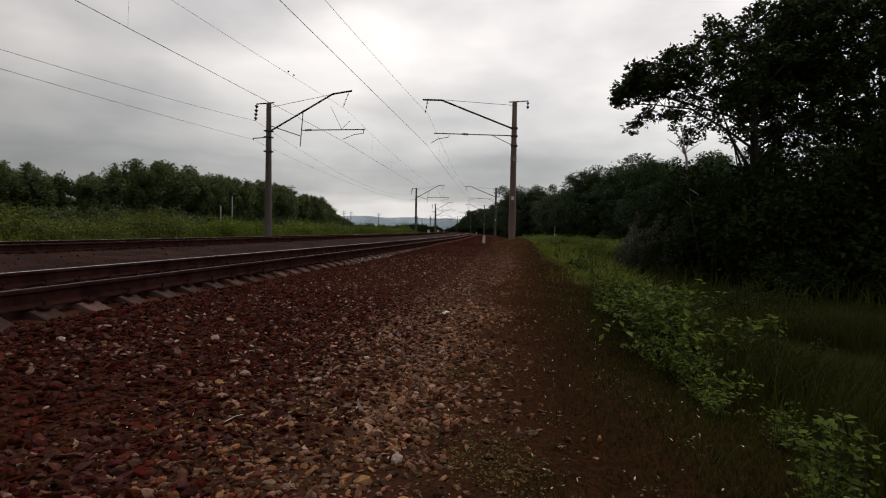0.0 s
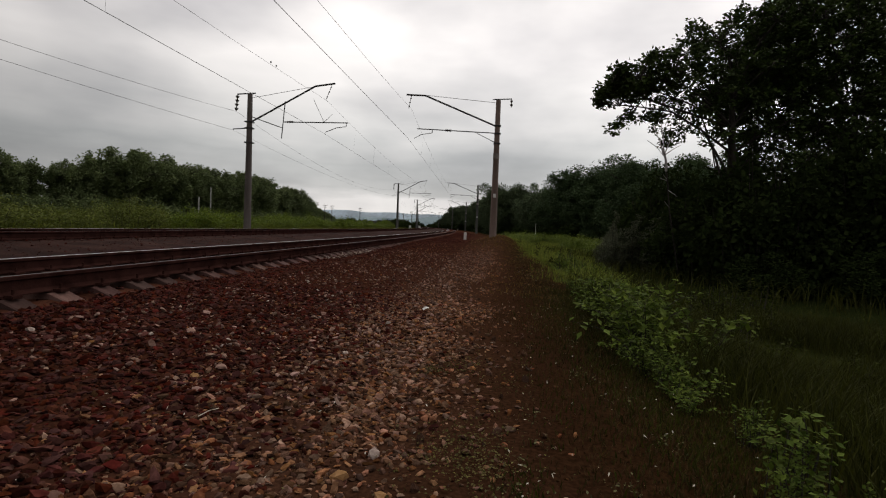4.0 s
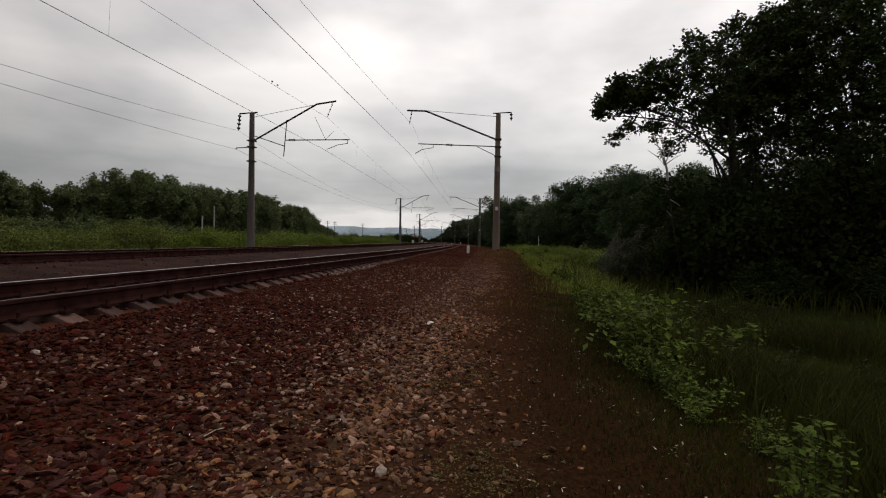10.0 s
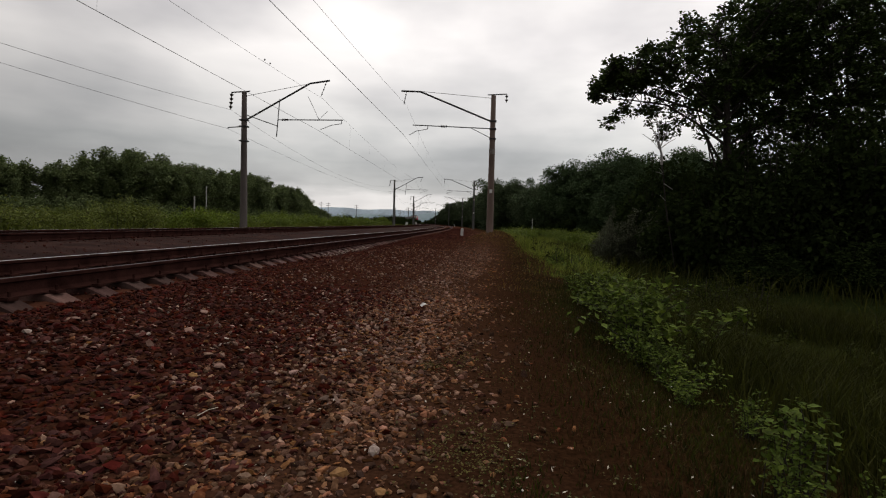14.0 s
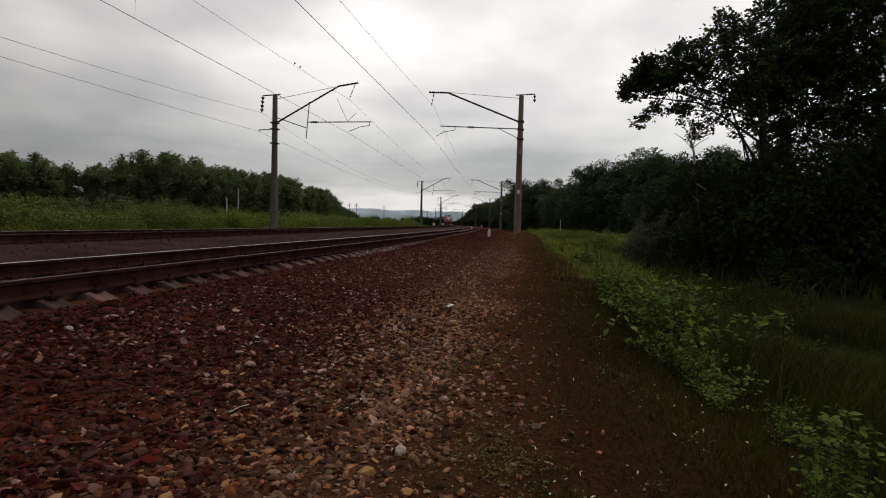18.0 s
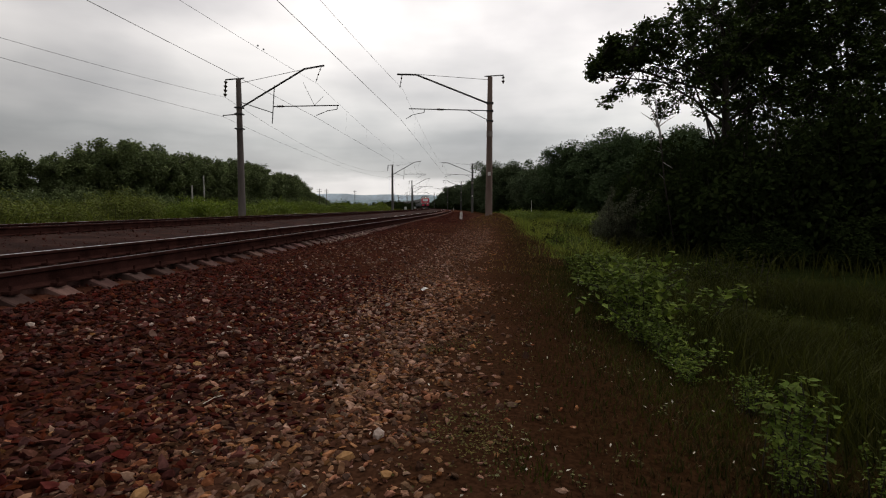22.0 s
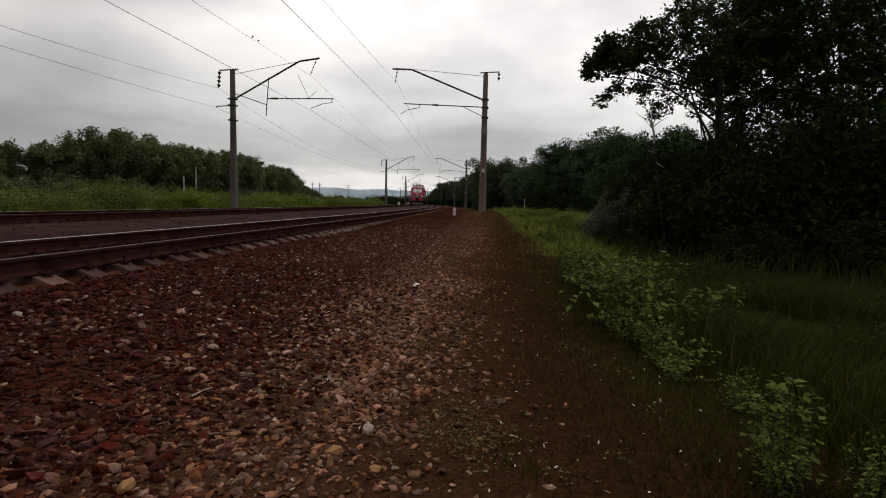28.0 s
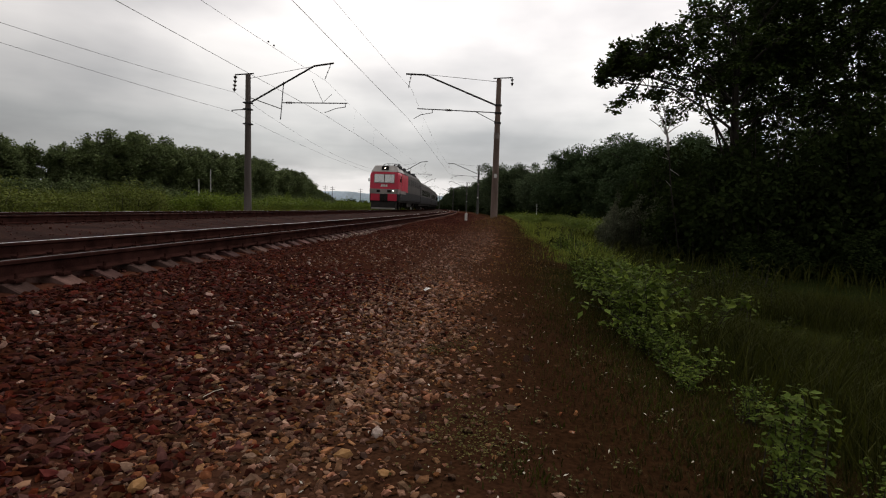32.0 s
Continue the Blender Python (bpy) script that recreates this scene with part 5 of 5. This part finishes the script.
def build_left_bushes():
    rng = np.random.default_rng(9)
    protos = [bush_mesh(60 + i, 2.4, 2.4, 0.13, 8000, M_LEAF_BUSH, 44) for i in range(4)]
    olive = [bush_mesh(60 + i, 2.4, 2.4, 0.10, 9000, M_LEAF_OLIVE, 44) for i in range(2)]
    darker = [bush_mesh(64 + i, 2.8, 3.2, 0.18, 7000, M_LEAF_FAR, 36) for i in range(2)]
    for i in range(84):
        s = 22 + ((i + rng.uniform(0, 1)) / 84) ** 1.25 * 240
        o = -19.0 - rng.uniform(0, 1) ** 1.2 * 15 - 0.015 * s
        p = ground_at(s, o)
        k = rng.uniform(0.75, 1.35)
        j, dull = int(rng.integers(0, 4)), p[0] / p[1] < -0.47
        bush(olive[j % 2] if dull else protos[j], pose(p[0], p[1], p[2] - 0.1, 0, 0, rng.uniform(0, 360)), "dull olive wild bush in the meadow" if dull else "bright green wild bush in the meadow", (k, k, k * rng.uniform(0.65, 1.1)), "meadow bushes")
    for i in range(30):
        y = 36 + 50 * rng.uniform(0, 1) ** 1.1
        x = 7.6 + 0.155 * (y - 30) + rng.uniform(0.5, 1) * 5.5
        k = rng.uniform(0.35, 0.62)
        bush(protos[int(rng.integers(0, 4))], pose(x, y, -1.3, 0, 0, rng.uniform(0, 360)), "fresh green shrub between the verge and the wood", (k * 1.3, k * 1.3, k), "shrubs of the verge")
    for i in range(24):
        y = rng.uniform(55, 92)
        k = rng.uniform(0.3, 0.55)
        bush(protos[int(rng.integers(0, 4))], pose(y * rng.uniform(0.155, 0.225), y, -1.15, 0, 0, rng.uniform(0, 360)), "fresh green shrub between the verge and the wood", (k * 1.4, k * 1.4, k), "shrubs of the verge")
    for i in range(46):
        x, y, h = along(LEFT_BELT, ((i + rng.uniform(0, 1)) / 34) ** 1.2 if i < 34 else (i - 34 + rng.uniform(0, 1)) / 12 * 0.13)
        k = rng.uniform(0.8, 1.4) if i < 34 else rng.uniform(1.3, 1.7)
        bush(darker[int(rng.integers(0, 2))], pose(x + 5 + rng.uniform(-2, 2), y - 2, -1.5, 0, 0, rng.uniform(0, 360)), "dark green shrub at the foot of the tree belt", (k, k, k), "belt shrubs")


build_left_bushes()


def swung(s, o):
    return surface(s, o + drift(s))


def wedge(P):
    """Keeps the bright-coloured blades out of the wood's shade, a strip that widens away from the oaks."""
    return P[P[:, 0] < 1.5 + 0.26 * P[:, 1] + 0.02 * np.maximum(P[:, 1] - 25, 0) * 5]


def build_grass():
    rng = np.random.default_rng(12)
    for P, h, w, m, label in (
            (scatter(36000, 6, 130, -16.5, -8.9, rng, 0.3, 1.4), 0.42, 0.016, M_GRASS, "pale tall meadow grass along the far track"),
            (scatter(15000, 4, 110, -10.4, -8.5, rng, 0.3, 1.4), 0.22, 0.010, M_GRASS_VERGE, "pale grass fringe along the far ballast"),
            (scatter(30000, 20, 200, -40, -15, rng, 0.2, 1.3), 0.9, 0.03, M_GRASS, "tall meadow grass and weeds"),
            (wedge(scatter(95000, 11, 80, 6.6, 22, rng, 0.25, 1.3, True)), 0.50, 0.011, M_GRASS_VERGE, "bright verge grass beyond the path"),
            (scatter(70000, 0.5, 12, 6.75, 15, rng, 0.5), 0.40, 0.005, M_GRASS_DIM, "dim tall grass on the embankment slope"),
            (swung(12 + 50 * rng.uniform(0, 1, 6000) ** 1.2, 6.85 - 0.36 * np.abs(rng.normal(size=6000))), 0.13, 0.008, M_GRASS_VERGE, "short grass creeping over the shoulder's edge"),
            (scatter(5000, 8.0, 34, 5.7, 7.1, rng, 1.1, 1.0, True), 0.05, 0.004, M_GRASS_BROWN, "sparse low grass on the brown shoulder"),
            (scatter(8000, 1.0, 26, 5.5, 7.3, rng, 1.7, 1.0, True), 0.03, 0.004, M_GRASS_DIM, "moss and tiny grass on the soil"),
            (surface(rng.normal(33.8, 3.5, 2600), rng.normal(5.7, 0.7, 2600)), 0.11, 0.009, M_GRASS_BROWN, "withered brown grass round the mast foot"),
            (swung(9 + 60 * rng.uniform(0, 1, 7000) ** 1.3, 5.85 + 0.45 * rng.normal(size=7000)), 0.04, 0.007, M_GRASS_BROWN, "short withered grass along the shoulder"),
            (swung(1.0 + 13 * rng.uniform(0, 1, 30000), 6.25 + 0.42 * rng.normal(size=30000)), 0.034, 0.003, M_TURF, "matted olive-brown turf on the shoulder's edge"),
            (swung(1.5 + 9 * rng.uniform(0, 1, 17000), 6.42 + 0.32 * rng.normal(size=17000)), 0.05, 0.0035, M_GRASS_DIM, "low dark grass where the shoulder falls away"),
            (swung(14 + 34 * rng.uniform(0, 1, 12000) ** 1.3, 6.1 + 0.5 * rng.normal(size=12000)), 0.05, 0.006, M_TURF, "matted olive-brown turf further along"),
            (surface(rng.normal(2.8, 0.12, 220), rng.normal(5.36, 0.08, 220)), 0.030, 0.003, M_GRASS_DIM, "small green grass tuft on the gravel"),
            (scatter(9000, -8, 0.6, 7.2, 15, rng, 0.5), 0.42, 0.010, M_GRASS_DIM, "dim grass on the slope back along the line"),
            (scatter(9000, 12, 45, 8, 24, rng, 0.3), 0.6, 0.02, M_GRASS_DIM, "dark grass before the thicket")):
        tagged(new("grass", grass_mesh(P, rng, h, w, m, 0.9)), label, "grass", kind="stuff")


build_grass()


def bed_height(o):
    return np.interp(o, [-7.5, -3.75, -1.9, -1.70, 0.9, 1.1, 1.9, 3.3, 4.1, 6.2, 7], [0.0, 0.0, -0.20, -0.225, -0.240, -0.275, -0.30, -0.42, -0.43, -0.47, -0.62])


def bramble_mesh(seed, r, h, leaf=1.0, canes=12, leafmat=None):
    """Arching canes with leaves in threes along them, larger towards the tips."""
    rng = np.random.default_rng(seed)
    V, F, C, S = [], [], [], []
    for i in range(canes):
        a, reach = rng.uniform(0, 6.283), r * rng.uniform(0.2, 1.0)
        d = Vector((math.cos(a), math.sin(a), 0))
        b = Vector(rng.normal(size=3)) * 0.06
        b.z = -0.05
        rise = h * rng.uniform(0.55, 1.15)
        pts = [b + d * reach * u ** 1.3 + Vector((0, 0, rise * (1.9 * u - 0.95 * u * u))) for u in np.linspace(0, 1, 7)]
        limb(V, F, pts, 0.006, 0.002, 4)
        for u in np.arange(0.22, 1.02, 0.085):
            k = min(int(u * 6), 5)
            p = pts[k].lerp(pts[k + 1], u * 6 - k)
            for j in range(3):
                C.append(np.array(p) + rng.normal(size=3) * 0.028)
                S.append(rng.uniform(0.7, 1.3) * (0.040 + 0.020 * u) * leaf)
    v, f = leaves_np(np.array(C), 1.0, rng, 0.75, 0.1, 1.25)
    # every leaf takes its own size about its stalk
    v = v.reshape(-1, 4, 3)
    v = v[:, :1] + (v - v[:, :1]) * np.array(S)[:, None, None]
    return mesh_np("stem", np.concatenate(V), np.concatenate(F), M_BARK), mesh_np("leaves", v.reshape(-1, 3), f, leafmat or M_LEAF_NEAR)


def build_brambles():
    """Leafy plants along the edge of the shoulder."""
    rng = np.random.default_rng(14)
    protos = [bramble_mesh(80 + i, 0.62, 0.60) for i in range(5)]
    upright = [bramble_mesh(86 + i, 0.19, 0.62, 0.68, 10) for i in range(3)]
    spots = [(4.15, 6.45, 0.36)]
    for i in range(8):
        spots.append((4.45 + 1.4 * i / 7, 6.42 + abs(rng.normal()) * 0.13, rng.uniform(0.38, 0.58)))
    for i in range(25):
        q = i / 24
        spots.append((5.7 + 4.3 * q + rng.normal() * 0.15, 6.42 + abs(rng.normal()) * (0.44 - 0.10 * q), rng.uniform(0.55, 1.05)))
    for s, o, k in ((3.70, 6.60, 0.40), (3.76, 6.68, 0.46), (2.88, 6.40, 0.66), (2.80, 6.38, 0.5), (2.96, 6.46, 0.78), (2.78, 6.74, 0.5), (2.86, 6.84, 0.56)):
        p = surface(s, o)
        bush(upright[int(rng.integers(0, 3))], pose(p[0], p[1], p[2] - 0.02, 0, 0, rng.uniform(0, 360)), "upright leafy weed at the edge of the shoulder", (k, k, k * 0.9), "upright weeds")
    for i in range(8):
        spots.append((9.7 + i * 1.4 + rng.normal() * 0.3, 7.1 + abs(rng.normal()) * 0.35, rng.uniform(0.5, 0.9)))
    for s, o, k in spots:
        p = surface(s, o + drift(s) * 0.8)
        bush(protos[int(rng.integers(0, 5))], pose(p[0], p[1], p[2] - 0.02, 0, 0, rng.uniform(0, 360)), "leafy bramble at the edge of the shoulder", (k, k, k * rng.uniform(0.8, 1.2)), "brambles")
    sprigs = [bramble_mesh(97 + i, 0.055, 0.06, 0.2, 3, M_SPRIG) for i in range(3)]
    for i, (s, o) in enumerate(((4.62, 5.83), (4.50, 5.90), (3.6, 5.45), (3.2, 5.5), (2.9, 5.75), (5.4, 5.5), (4.0, 5.95), (3.4, 6.1), (6.2, 5.6), (2.75, 5.3), (3.0, 5.35), (5.7, 5.95), (7.0, 5.75), (2.7, 5.5))):
        p = surface(s, o)
        t = thing("sprig", pose(p[0], p[1], p[2] - 0.01, 0, 0, i * 77) @ Matrix.Diagonal((1, 1, 0.8 + 0.1 * (i % 4), 1)), "small pale-leaved sprig on the brown shoulder", "weed", "sprigs on the shoulder")
        part("stem", sprigs[i % 3][0], None, t)
        part("leaves", sprigs[i % 3][1], None, t)
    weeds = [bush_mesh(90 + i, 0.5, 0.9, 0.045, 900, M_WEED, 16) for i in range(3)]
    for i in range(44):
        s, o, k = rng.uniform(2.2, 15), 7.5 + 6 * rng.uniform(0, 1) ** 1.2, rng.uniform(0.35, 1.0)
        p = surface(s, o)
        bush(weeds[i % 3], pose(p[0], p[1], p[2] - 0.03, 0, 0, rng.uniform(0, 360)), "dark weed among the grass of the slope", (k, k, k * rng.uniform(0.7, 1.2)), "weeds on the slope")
    fresh = [bush_mesh(95 + i, 0.42, 0.55, 0.05, 500, (M_LEAF_NEAR, M_LEAF_BUSH, M_WEED)[i], 14) for i in range(3)]
    for i in range(36):
        s = 10.5 + 34 * rng.uniform(0, 1) ** 1.2
        o, k = 6.55 + abs(rng.normal()) * (0.35 + 0.05 * s), rng.uniform(0.5, 1.3)
        p = surface(s, o + drift(s))
        bush(fresh[int(rng.integers(0, 3))], pose(p[0], p[1], p[2] - 0.03, 0, 0, rng.uniform(0, 360)), "low leafy weed in the verge grass", (k, k, k * rng.uniform(0.7, 1.2)), "weeds in the verge")
    bush(weeds[0], pose(6.43, 34.7, -0.95), "dark rounded weed standing in the verge", (0.9, 0.9, 0.9))
    stake = thing("marker_stake", pose(16.95, 80.0, -1.3), "thin white marker stake at the foot of the wood", "stake")
    part("shaft", rod((0, 0, 0), (0, 0, 2.75), 0.04, 0.035, 8), M_WHITE, stake)
    part("cap", rod((0, 0, 2.75), (0, 0, 2.81), 0.045, 0.03, 8), M_STEEL, stake)
    # a scrap of paper, an ochre stone and a dry stalk on the gravel
    p = surface(7.0, 4.41)
    t = thing("paper_scrap", pose(p[0], p[1], p[2] + 0.03, 8, -12, 35), "crumpled scrap of white paper on the gravel", "litter")
    part("sheet", mesh_np("sheet", np.array([(-0.08, -0.04, 0), (0.0, -0.05, 0.03), (0.09, -0.03, 0.0), (-0.07, 0.04, 0.012), (0.01, 0.035, 0.04), (0.08, 0.05, 0.01)]) * 0.55, [(0, 1, 4, 3), (1, 2, 5, 4)], M_PAPER), None, t)
    for s, o, k in ((2.74, 4.64, 0.034), (2.62, 4.83, 0.022), (2.39, 4.0, 0.032), (3.78, 3.41, 0.028), (5.2, 3.2, 0.03)):
        p = surface(s, o)
        v, f = ico()
        me = mesh_np("ochre_stone", v * rng.uniform(0.7, 1.2, (len(v), 1)) * [1.2, 1.0, 0.7] * k, f, M_OCHRE)
        ob = new("ochre_stone", me)
        ob.matrix_world = pose(p[0], p[1], p[2] + k * 0.5, 10, 15, rng.uniform(0, 360))
        tagged(ob, "rounded ochre stone lying on the gravel", "stone", "ochre stones")
    for s, o, k in ((2.98, 4.72, 0.030), (4.32, 1.79, 0.036)):
        p = surface(s, o)
        v, f = ico()
        ob = new("pale_stone", mesh_np("pale_stone", v * rng.uniform(0.75, 1.15, (len(v), 1)) * [1.2, 0.9, 0.7] * k, f, M_CHALK))
        ob.matrix_world = pose(p[0], p[1], max(p[2], float(bed_height(o)) - 0.0106) + k * 0.5, 8, 12, rng.uniform(0, 360))
        tagged(ob, "whitish stone lying on the ballast", "stone", "whitish stones")
    p = surface(3.23, 3.81)
    stalk = thing("dry_stalk", pose(p[0], p[1], p[2] + 0.03, 0, 0, -25), "pale dry grass stalk lying on the stones", "stalk")
    part("stem", rods([(0, -0.06, 0.0), (0.01, 0.0, 0.012), (0.0, 0.07, 0.0)], 0.0025, 5), M_DRY, stalk)
    part("blade", mesh_np("blade", np.array([(0.0, 0.0, 0.01), (0.03, 0.03, 0.03), (0.05, 0.08, 0.01), (0.02, 0.05, 0.02)]), [(0, 1, 2, 3)], M_DRY), None, stalk)
    # dry litter strewn on the shoulder
    c = np.concatenate([surface(rng.normal(3.05, 0.22, 800), rng.normal(5.13, 0.12, 800)), surface(rng.normal(4.5, 0.12, 200), rng.normal(5.0, 0.08, 200)), surface(rng.normal(4.36, 0.06, 160), rng.normal(4.81, 0.05, 160)), scatter(260, 3.9, 5.2, 5.1, 5.5, rng, 2.1), scatter(260, 2.0, 6, 4.3, 5.2, rng, 2.1)])
    c[:, 2] += rng.uniform(0.01, 0.05, len(c))
    v, f = leaves_np(c, 0.012, rng, 0.7, 0, 1.1)
    tagged(new("clover", mesh_np("clover", v, f, M_CLOVER)), "low clover growing through the gravel", "clover", kind="stuff")
    P = np.concatenate([scatter(420, 1.2, 16, 5.2, 7.0, rng, 1.3), scatter(120, 2.4, 9, 5.3, 6.9, rng), scatter(260, 1.2, 14, 3.2, 5.2, rng)])
    P[:, 2] += rng.uniform(0.02, 0.07, len(P))
    v, f = leaves_np(P, 0.0092, rng, 0.8, 0, 2.2)
    tagged(new("dry_litter", mesh_np("dry_litter", v, f, M_DRY)), "pale dry straw and leaf litter on the shoulder", "litter", kind="stuff")


build_brambles()

# ---------------------------------------------------------------- stones
def chips_np(n, rng, base):
    """Shapes of n crushed stones: blocky, with blunt broken edges, flat side down more often than not."""
    block = base / np.max(np.abs(base), axis=1, keepdims=True) ** 0.9
    A = block[None] * rng.uniform(0.85, 1.08, (n, len(base), 1)) + rng.normal(size=(n, 1, 3)) * 0.05
    # corners knocked off
    for k in range(4):
        d = rng.normal(size=(n, 1, 3))
        d /= np.linalg.norm(d, axis=2, keepdims=True)
        over = np.maximum(0, np.sum(A * d, axis=2, keepdims=True) - rng.uniform(0.3, 0.75, (n, 1, 1)))
        A = A - d * over
    A *= np.stack([rng.uniform(0.75, 1.15, n), rng.uniform(0.55, 0.95, n), rng.uniform(0.30, 0.62, n)], -1)[:, None]
    a, b, c = rng.normal(size=n) * 0.34, rng.normal(size=n) * 0.34, rng.uniform(0, 6.283, n)
    y, z = A[..., 1] * np.cos(a)[:, None] - A[..., 2] * np.sin(a)[:, None], A[..., 1] * np.sin(a)[:, None] + A[..., 2] * np.cos(a)[:, None]
    x, z = A[..., 0] * np.cos(b)[:, None] + z * np.sin(b)[:, None], z * np.cos(b)[:, None] - A[..., 0] * np.sin(b)[:, None]
    return np.stack([x * np.cos(c)[:, None] - y * np.sin(c)[:, None], x * np.sin(c)[:, None] + y * np.cos(c)[:, None], z], -1)


def stones(P, size, rng, material):
    """Broken stones with flat faces lying at P: each an irregular chip of its own."""
    v, f = ico()
    n = len(P)
    A = chips_np(n, rng, v) * size[:, None, None] + P[:, None]
    F = f[None] + (np.arange(n) * len(v))[:, None, None]
    return mesh_np("stones", A.reshape(-1, 3), F.reshape(-1, 3), material)


SHOULDER = 4.2


def build_stones():
    rng = np.random.default_rng(21)

    def strew(n, s0, s1, o0, o1, lo, hi, m, label, power=1.0, lift=0.2, patch=0.0):
        s = s0 + (s1 - s0) * rng.uniform(0, 1, n) ** power
        d = rng.normal(size=n)
        o = rng.uniform(o0, o1, n) if patch == 0 else np.clip(o0 * 0.42 + o1 * 0.58 + np.where(d < 0, d * (o1 - o0) / 3.2, d * (o1 - o0) / 5.2), 2.7, 7)
        if o1 == SHOULDER:
            o = np.where(o > 3.3, 3.3 + np.abs(rng.normal(size=n)) * 0.5, o)
        if patch:
            k = np.array([noise.noise(Vector((a * 1.1, b * 1.6, 2))) for a, b in zip(s, o)]) + rng.normal(size=n) * 0.25 > patch
            s, o = s[k], o[k]
        # bare soil shows between the stones where the path is trodden most
        k = ~((s < 2.9) & (o > 4.4) & (rng.uniform(0, 1, len(s)) < 0.5))
        s, o = s[k], o[k]
        o = np.where(o > 3.4, o + drift(s) * np.clip((o - 3.4) / 0.8, 0, 1), o)
        size = rng.uniform(lo, hi, len(s)) * rng.choice([0.4, 0.6, 0.9, 1.05, 1.45], len(s))
        P = line(s, o, bed_height(o) + 0.05 * np.clip((s - 22) / 6, 0, 1) * (o < 3.2))
        G = surface(s, o)
        P[:, 2] = np.maximum(P[:, 2], G[:, 2]) + size * lift
        tagged(new("ballast_stones", stones(P, size, rng, m)), label, "stones", kind="stuff")

    strew(27000, -0.5, 8, 1.10, SHOULDER, 0.014, 0.031, M_STONE, "red-brown crushed ballast stones of the near shoulder")
    strew(18000, 8, 36, 1.10, SHOULDER, 0.018, 0.034, M_STONE, "red-brown ballast stones further along", 1.5, -0.25)
    strew(6000, -1, 24, -1.6, 1.5, 0.02, 0.034, M_STONE, "ballast stones between the sleepers", 1.2, -0.35)
    strew(3500, 2, 40, -5.0, -1.7, 0.012, 0.022, M_STONE, "ballast stones between the two tracks", 1.2, -0.4)
    strew(21000, 0.8, 8, 3.3, 5.2, 0.010, 0.025, M_STONE_PATH, "pale gravel stones trodden into the path", 1.0, 0.15, -0.3)
    strew(15000, 8, 60, 3.6, 5.1, 0.014, 0.030, M_STONE_PATH, "pale gravel of the path further along", 1.5, -0.1, -0.1)
    strew(9000, 33, 95, 1.2, SHOULDER, 0.028, 0.055, M_STONE, "ballast stones in the distance", 1.3, -0.2)
    strew(4500, 0.8, 14, 5.05, 7.1, 0.003, 0.010, M_SOIL, "crumbs of dark soil on the shoulder", 1.0, 0.2)
    strew(9000, -7, -0.4, 1.10, SHOULDER, 0.016, 0.032, M_STONE, "red-brown ballast stones back along the line")
    strew(4200, -7, 0.9, 3.65, 5.45, 0.013, 0.028, M_STONE_PATH, "pale gravel back along the path", 1.0, 0.15, -0.3)
    strew(3000, 4.0, 30, 2.0, 4.3, 0.009, 0.021, M_STONE_PATH, "pale stones scattered over the red ballast", 1.2, 0.5)
    strew(1500, 4.5, 24, 3.7, 4.7, 0.010, 0.024, M_CHIP, "pinkish pale chips along the trodden path", 1.4, 0.6)
    strew(260, 13.2, 18.2, 0.98, 1.35, 0.012, 0.026, M_CHALK, "whitish stones heaped by the sleeper ends", 1.0, 0.6)
    strew(230, 4.5, 17, 2.2, 4.3, 0.010, 0.024, M_CHALK, "whitish chips strewn over the red ballast", 1.2, 0.7)
    strew(1900, 3.5, 20, 1.7, 4.4, 0.011, 0.028, M_CHIP, "pinkish pale chips strewn over the red ballast", 1.3, 0.7)
    strew(300, 0.8, 14, 5.2, 6.4, 0.008, 0.018, M_STONE_PATH, "scattered stones on the brown shoulder", 1.0, 0.1, 0.1)


build_stones()


def build_loose_stones():
    """The stones nearest to the path, each one a piece of its own on the ground."""
    rng = np.random.default_rng(33)
    v, f = ico()
    shapes = [mesh_np("stone", a, f, M_STONE_PART) for a in chips_np(10, rng, v)]
    s, o = 2.3 + 3.6 * rng.uniform(0, 1, 300) ** 0.8, np.clip(rng.normal(4.45, 0.5, 300), 3.3, 5.5)
    P = surface(s, o)
    for i in range(300):
        k = rng.uniform(0.018, 0.038)
        ob = part("stone", shapes[i % 10], None, ground)
        ob.matrix_world = pose(P[i, 0], P[i, 1], P[i, 2] + k * 0.25, rng.uniform(-25, 25), rng.uniform(-25, 25), rng.uniform(0, 360)) @ Matrix.Diagonal((k, k, k, 1))


build_loose_stones()


def motions():
    run_train()


motions()
